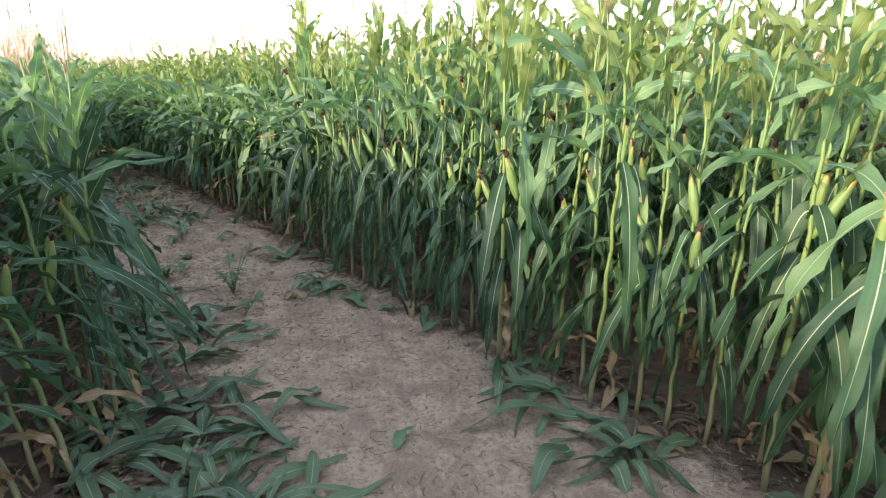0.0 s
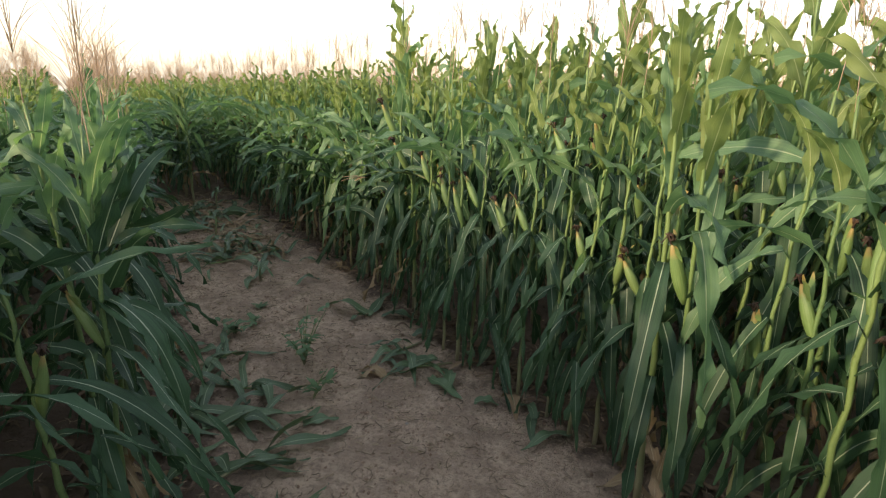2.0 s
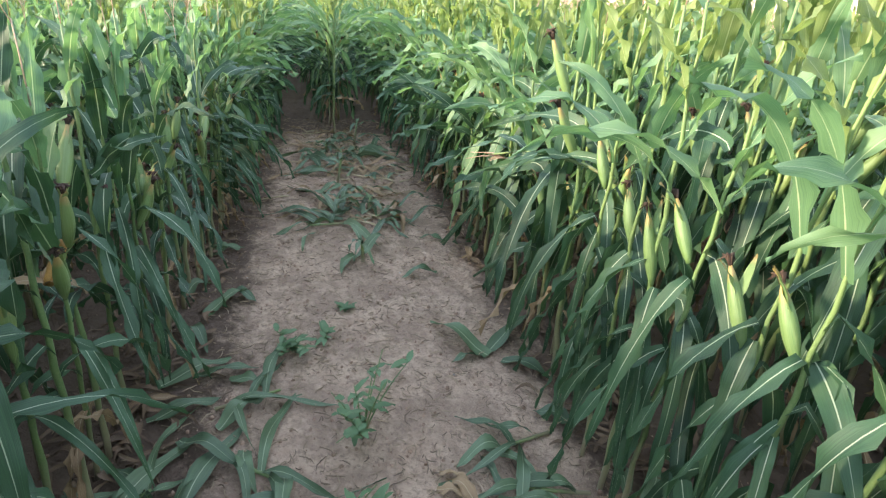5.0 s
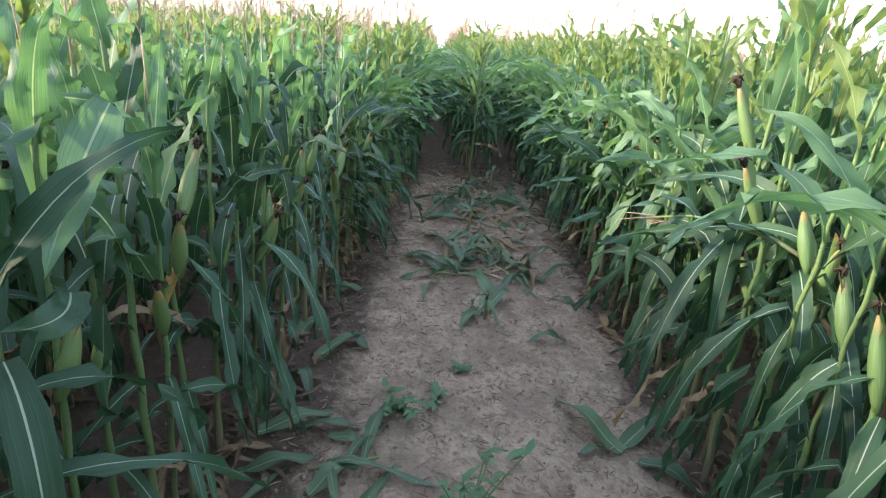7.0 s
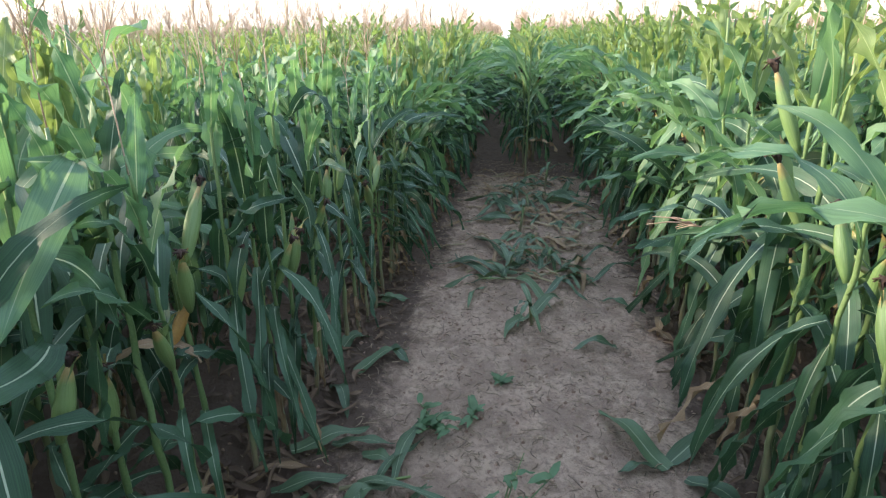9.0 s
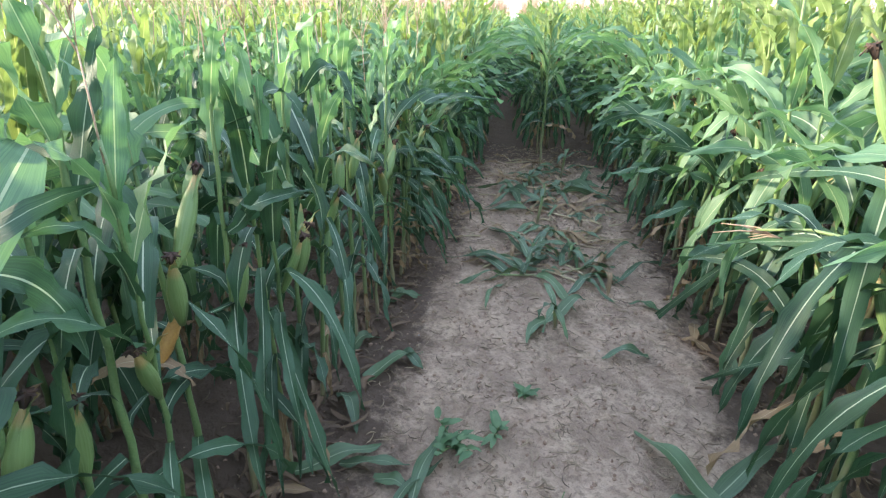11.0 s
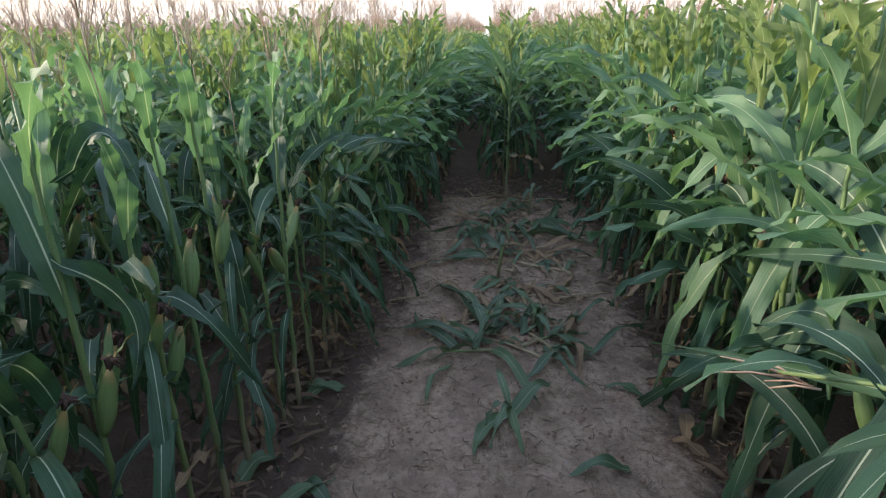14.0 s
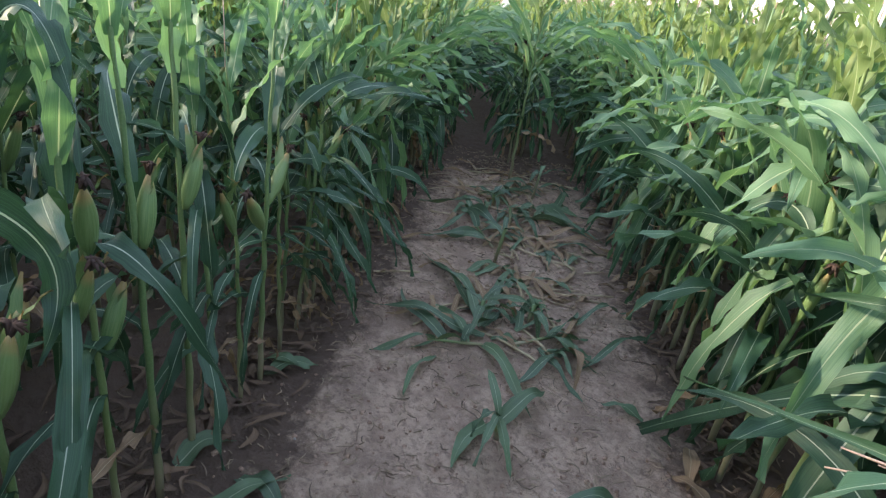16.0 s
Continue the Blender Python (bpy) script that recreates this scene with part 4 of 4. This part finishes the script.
def edge_litter():
    for i in range(46):
        s = litter.uniform(-8.9, -3.0)
        if litter.random() < 0.55:
            d, turn = litter.gauss(0.82, 0.14), litter.uniform(2.2, 4.6)
        else:
            s = max(s, -7.3)
            d, turn = left_row(s) + litter.uniform(-0.15, 0.22), litter.uniform(-1.2, 1.2)
        ln = litter.uniform(0.22, 0.5)
        fallen(s, d, s + ln * math.sin(turn) * 0.8, d + ln * math.cos(turn) * 0.7, litter.uniform(0.045, 0.075), LEAF_DRY if litter.random() < 0.2 else LEAF_CUT)


edge_litter()


def centre_litter():
    for i in range(44):
        s, d = litter.uniform(-3.0, -0.1), litter.gauss(0.02, 0.3)
        turn, ln = litter.random() * 6.28, litter.uniform(0.14, 0.4)
        fallen(s, d, s + ln * math.sin(turn), d + ln * math.cos(turn), litter.uniform(0.02, 0.05), LEAF_DRY if litter.random() < 0.45 else LEAF_CUT)


centre_litter()


def weed(s, d, h, n, label, spread=1.0):
    """A small branched weed with oval leaves."""
    r = random.Random(round(s * -100) + n)
    root = new("weed")
    root.location = on_soil(s, d, -0.005)
    for b in range(max(2, n // 5)):
        a = r.random() * 6.28
        tilt = r.uniform(0.2, 0.9) * spread
        ln = h * r.uniform(0.6, 1.1)
        pts = [Vector((math.cos(a) * math.sin(tilt * (0.5 + 0.5 * k / 4)), math.sin(a) * math.sin(tilt * (0.5 + 0.5 * k / 4)), math.cos(tilt * (0.5 + 0.5 * k / 4)))) * ln * k / 4 for k in range(5)]
        part("stem", tube(pts, [0.0045, 0.004, 0.0035, 0.003, 0.002], 5), STALK, root)
        for k in range(5):
            v = r.uniform(0.25, 1.0)
            i = min(3, int(v * 4))
            foot = pts[i].lerp(pts[i + 1], v * 4 - i)
            g = blade(foot, r.uniform(0, 360), r.uniform(40, 80), r.uniform(80, 130), r.uniform(0.05, 0.10), r.uniform(0.022, 0.042), 5, 2, 0.004, 0, 1, 0, r)
            part("leaf", g, WEED, root)
    return tagged(root, label, "weed", "weeds in the alley")


weed(-5.12, -0.22, 0.42, 45, "leafy green weed with a branched stem in the alley")
weed(-5.55, -0.32, 0.20, 12, "leafy green weed with a branched stem in the alley")
weed(-4.42, -0.50, 0.15, 34, "low spreading green weed on dry soil", 1.5)
weed(-4.30, -0.34, 0.07, 10, "low spreading green weed on dry soil", 1.5)
weed(-4.02, -0.20, 0.05, 10, "tiny green seedling on dry soil", 1.3)
weed(-2.30, 0.16, 0.10, 10, "low spreading green weed on dry soil", 1.3)


def cut_top(s, d, turn, n):
    """The cut-off top of a plant lying on its side, its leaves spread over the soil."""
    r = random.Random(round(-s * 311) + n)
    root = new("cut_corn_top")
    foot = on_soil(s, d)
    root.location = foot
    way = ALONG * math.sin(turn) + ACROSS * math.cos(turn)
    way = Vector((way.x, way.y, 0))
    ln = r.uniform(0.22, 0.36)
    pts = [way * ln * v + Vector((0, 0, 0.016)) for v in (0, 0.5, 1)]
    for q in pts:
        q.z += relief(foot.x + q.x, foot.y + q.y) - foot.z
    part("stalk", tube(pts, [0.010, 0.009, 0.006], 6, 0.4), STALK, root)
    base = math.atan2(way.y, way.x)
    for i in range(n):
        a = base + (1 if i % 2 else -1) * r.uniform(0.05, 1.0) ** 1.5 * 2.2
        start = pts[0].lerp(pts[2], r.uniform(0.15, 1.0))
        size = r.uniform(0.2, 0.55)
        wd = r.uniform(0.035, 0.075)
        verts, uvs, faces = [], [], []
        segs, across = 11, 4
        sway, ph, rolls = r.uniform(-0.9, 0.9), r.random() * 6, r.uniform(-1.3, 1.3)
        p = start.copy()
        for k in range(segs + 1):
            v = k / segs
            dirn = Vector((math.cos(a + sway * v), math.sin(a + sway * v), 0))
            lat = Vector((-dirn.y, dirn.x, 0))
            w = max(0.003, wd * min(1, 0.5 + 2 * v) * max(0, 1 - v ** 2.5) ** 0.8)
            rise = 0.075 * math.sin(math.pi * min(1, v * 1.25)) * (1 - v)
            t = rolls * math.sin(3 * v + ph)
            lt = lat * math.cos(t) + Vector((0, 0, math.sin(t)))
            for j in range(across + 1):
                q = j / across * 2 - 1
                pt = p + lt * (q * w * 0.5) + Vector((0, 0, rise + 0.2 * abs(q) * w * 0.5 + 0.008 * q * math.sin(12 * v + ph)))
                low = relief(foot.x + pt.x, foot.y + pt.y) - foot.z + 0.012
                pt.z = max(pt.z, low)
                verts.append(pt)
                uvs.append((j / across, v))
            p = p + dirn * size / segs
        for k in range(segs):
            for j in range(across):
                o = k * (across + 1) + j
                faces.append((o, o + 1, o + across + 2, o + across + 1))
        part("leaf", (verts, faces, uvs), LEAF_CUT, root)
    return tagged(root, "cut green corn top with spread leaves lying on soil", "cut corn", "cut tops")


for s_, d_, t_, n_ in ((-6.05, -0.95, 0.4, 5), (-6.55, -1.0, -0.5, 6), (-5.65, -0.85, 0.2, 5), (-6.9, -1.15, 0.9, 5), (-5.15, -0.8, -0.6, 4), (-4.85, -0.85, 0.3, 5),
                       (-8.35, 0.62, 2.6, 6), (-8.05, 0.75, 3.6, 5), (-7.75, 0.68, 2.2, 5), (-7.1, 0.72, 3.9, 4), (-5.55, 0.66, 2.9, 5), (-5.2, 0.62, 3.4, 5),
                       (-2.75, -0.05, 3.3, 6), (-2.7, 0.05, 0.6, 4), (-1.55, -0.1, 2.0, 5), (-1.05, 0.1, 0.9, 5), (-0.75, -0.15, 4.0, 5), (-0.55, 0.15, 5.2, 4)):
    cut_top(s_, d_, t_, n_)
heap = random.Random(55)
for i_ in range(20):
    s_ = heap.uniform(-7.6, -4.6)
    cut_top(s_, left_row(s_) + heap.uniform(-0.35, 0.24), heap.uniform(-0.9, 0.9), heap.randint(4, 6))


def cane(s, d, turn, ln):
    """A snapped length of dry stalk lying flat, with a torn sheath."""
    r = random.Random(round(-s * 531))
    root = new("fallen_stalk")
    foot = on_soil(s, d)
    root.location = foot
    way = ALONG * math.sin(turn) + ACROSS * math.cos(turn)
    side = Vector((-way.y, way.x))
    bow = r.uniform(-0.12, 0.12) * ln
    pts = []
    for k in range(6):
        v = k / 5
        q = way * ln * v + side * bow * math.sin(math.pi * v)
        pts.append(Vector((q.x, q.y, relief(foot.x + q.x, foot.y + q.y) - foot.z + 0.014)))
    thick = r.uniform(0.004, 0.009)
    part("stalk", tube(pts, [thick * (1.15 if k % 2 else 0.95) * (1 - 0.06 * k) for k in range(6)], 6), CANE, root)
    if ln > 0.25:
        g = blade(pts[2], math.degrees(math.atan2(way.y, way.x)) + r.uniform(-50, 50), 70, 98, ln * 0.6, 0.03, 8, 2, 0.008, r.uniform(-60, 60), 0.6, r.uniform(-40, 40), r)
        part("sheath", ([Vector((q.x, q.y, max(q.z, pts[2].z))) for q in g[0]], g[1], g[2]), LEAF_DRY, root, "torn dry leaf sheath")
    return tagged(root, "snapped tan corn stalk lying flat on the soil", "fallen stalk", "stalks on the ground")


for i_ in range(80):
    s_ = heap.uniform(-2.9, 0.1)
    cane(s_, heap.gauss(0.08, 0.32), heap.uniform(-0.5, 3.6), heap.uniform(0.12, 0.45))


def stump(s, d, h, n, label):
    """A cut stalk with a few limp leaves."""
    r = random.Random(round(-s * 77))
    root = new("corn_stump")
    root.location = on_soil(s, d, -0.01)
    tilt = Vector((r.uniform(-0.06, 0.06), r.uniform(-0.06, 0.06), h))
    part("stalk", tube([Vector((0, 0, 0)), tilt * 0.5, tilt], [0.013, 0.012, 0.011], 7, 0.3), STALK, root)
    for i in range(n):
        g = blade(tilt * r.uniform(0.5, 1.0), r.uniform(0, 360), r.uniform(25, 70), r.uniform(120, 165), r.uniform(0.18, 0.36), r.uniform(0.03, 0.05), 9, 3, 0.008, r.uniform(-60, 60), r.uniform(0.6, 1.2), r.uniform(-40, 40), r)
        part("leaf", g, LEAF_CUT, root)
    return tagged(root, label, "corn stump", "cut stalks")


for s_, d_, h_, n_ in ((-3.35, -0.02, 0.17, 4), (-2.62, -0.18, 0.2, 5), (-2.45, 0.12, 0.12, 4), (-1.75, -0.08, 0.26, 3), (-1.15, 0.02, 0.16, 4), (-0.75, -0.12, 0.12, 5), (-0.45, 0.2, 0.3, 3)):
    stump(s_, d_, h_, n_, "cut corn stalk with limp green leaves in the alley")


def scatter(name, count, mat, label, category, kind_of):
    """Small bits on the soil, joined: nobody could count them."""
    r = random.Random(len(name) * 13 + count)
    out_v, out_f, out_u = [], [], []
    while count:
        s, d = r.uniform(-9.5, 0.8), r.gauss(0, 0.75)
        if s < -6.5:
            d = r.uniform(-2.6, 1.1)
        v, f, u = kind_of(r)
        a = r.random() * 6.28
        c, sn = math.cos(a), math.sin(a)
        p = plan(s, d)
        o = len(out_v)
        z = relief(p.x, p.y)
        for q in v:
            out_v.append(Vector((p.x + q.x * c - q.y * sn, p.y + q.x * sn + q.y * c, z + q.z)))
        out_u += u
        out_f += [tuple(i + o for i in q) for q in f]
        count -= 1
    return tagged(new(name, mesh_of(name, (out_v, out_f, out_u), mat)), label, category, kind="stuff")


def pebble(r, lo=0.003, hi=0.011):
    size = lo + (hi - lo) * r.random() ** 3
    pts = [Vector((r.uniform(-.15, .15) * size, 0, z * size)) for z in (-0.5, 0.1, 0.55, 0.8)]
    g = tube(pts, [size * 0.8, size * r.uniform(0.9, 1.1), size * 0.75, size * 0.25], 6, 1.0, r.uniform(0.6, 1.0))
    return [q + Vector((r.uniform(-.34, .34), r.uniform(-.34, .34), r.uniform(-.2, .2))) * size for q in g[0]], g[1], g[2]


def straw(r):
    ln = r.uniform(0.015, 0.11) * r.uniform(0.4, 1)
    bow = r.uniform(-0.3, 0.3) * ln
    pts = [Vector((ln * (v - 0.5), bow * (v - 0.5) ** 2 * 4, 0.010 + r.uniform(0, 0.010))) for v in (0, 0.35, 0.7, 1)]
    return tube(pts, [0.0018, 0.0034, 0.0028, 0.0012], 3)


scatter("pebbles", 45, STONE, "small pale pebbles strewn over the soil", "pebbles", lambda r: pebble(r, 0.004, 0.014))
scatter("soil_crumbs", 9000, CLOD, "loose crumbs of dry brown soil", "soil crumbs", lambda r: pebble(r, 0.003, 0.012))
scatter("straw_bits", 6500, STRAW, "short dry bits of root and straw", "straw", straw)


def curl(r):
    """A small curled scrap of dead leaf."""
    ln, w, h = r.uniform(0.05, 0.2), r.uniform(0.012, 0.035), r.uniform(0.004, 0.03)
    bow = r.uniform(-0.35, 0.35) * ln
    verts, uvs, faces = [], [], []
    for i in range(6):
        v = i / 5
        for j in range(3):
            q = j - 1
            verts.append(Vector((ln * (v - 0.5), bow * (v - 0.5) ** 2 * 4 + q * w * 0.5 * math.sin(math.pi * (0.15 + 0.8 * v)), 0.014 + h * math.sin(math.pi * v) + abs(q) * w * 0.3)))
            uvs.append((j / 2, v))
    for i in range(5):
        for j in range(2):
            k = i * 3 + j
            faces.append((k, k + 1, k + 4, k + 3))
    return verts, faces, uvs


def row_litter():
    r = random.Random(91)
    out_v, out_f, out_u = [], [], []
    for n in range(3600):
        s = r.uniform(-9.5, 1.5)
        if r.random() < 0.5:
            d = r.gauss(0.98, 0.12) if r.random() < 0.45 else r.uniform(0.85, 3.2)
        else:
            s = max(s, -7.2) if r.random() < 0.95 else s
            d = left_row(s) - (r.gauss(0.06, 0.12) if r.random() < 0.45 else r.uniform(0.0, 2.4))
        v, f, u = curl(r)
        a = r.random() * 6.28
        c, sn = math.cos(a), math.sin(a)
        p = plan(s, d)
        o = len(out_v)
        z = relief(p.x, p.y)
        out_v += [Vector((p.x + q.x * c - q.y * sn, p.y + q.x * sn + q.y * c, z + q.z)) for q in v]
        out_u += u
        out_f += [tuple(i + o for i in q) for q in f]
    return tagged(new("leaf_litter", mesh_of("leaf_litter", (out_v, out_f, out_u), LITTER)), "dead brown leaf scraps on the soil under the corn", "leaf litter", kind="stuff")


LITTER = leaf_material("dead_leaf_litter", (0.050, 0.032, 0.021), (0.15, 0.098, 0.058), (0.14, 0.095, 0.06), (0.04, 0.026, 0.018), 0.0, 0.85, 0.1)
row_litter()
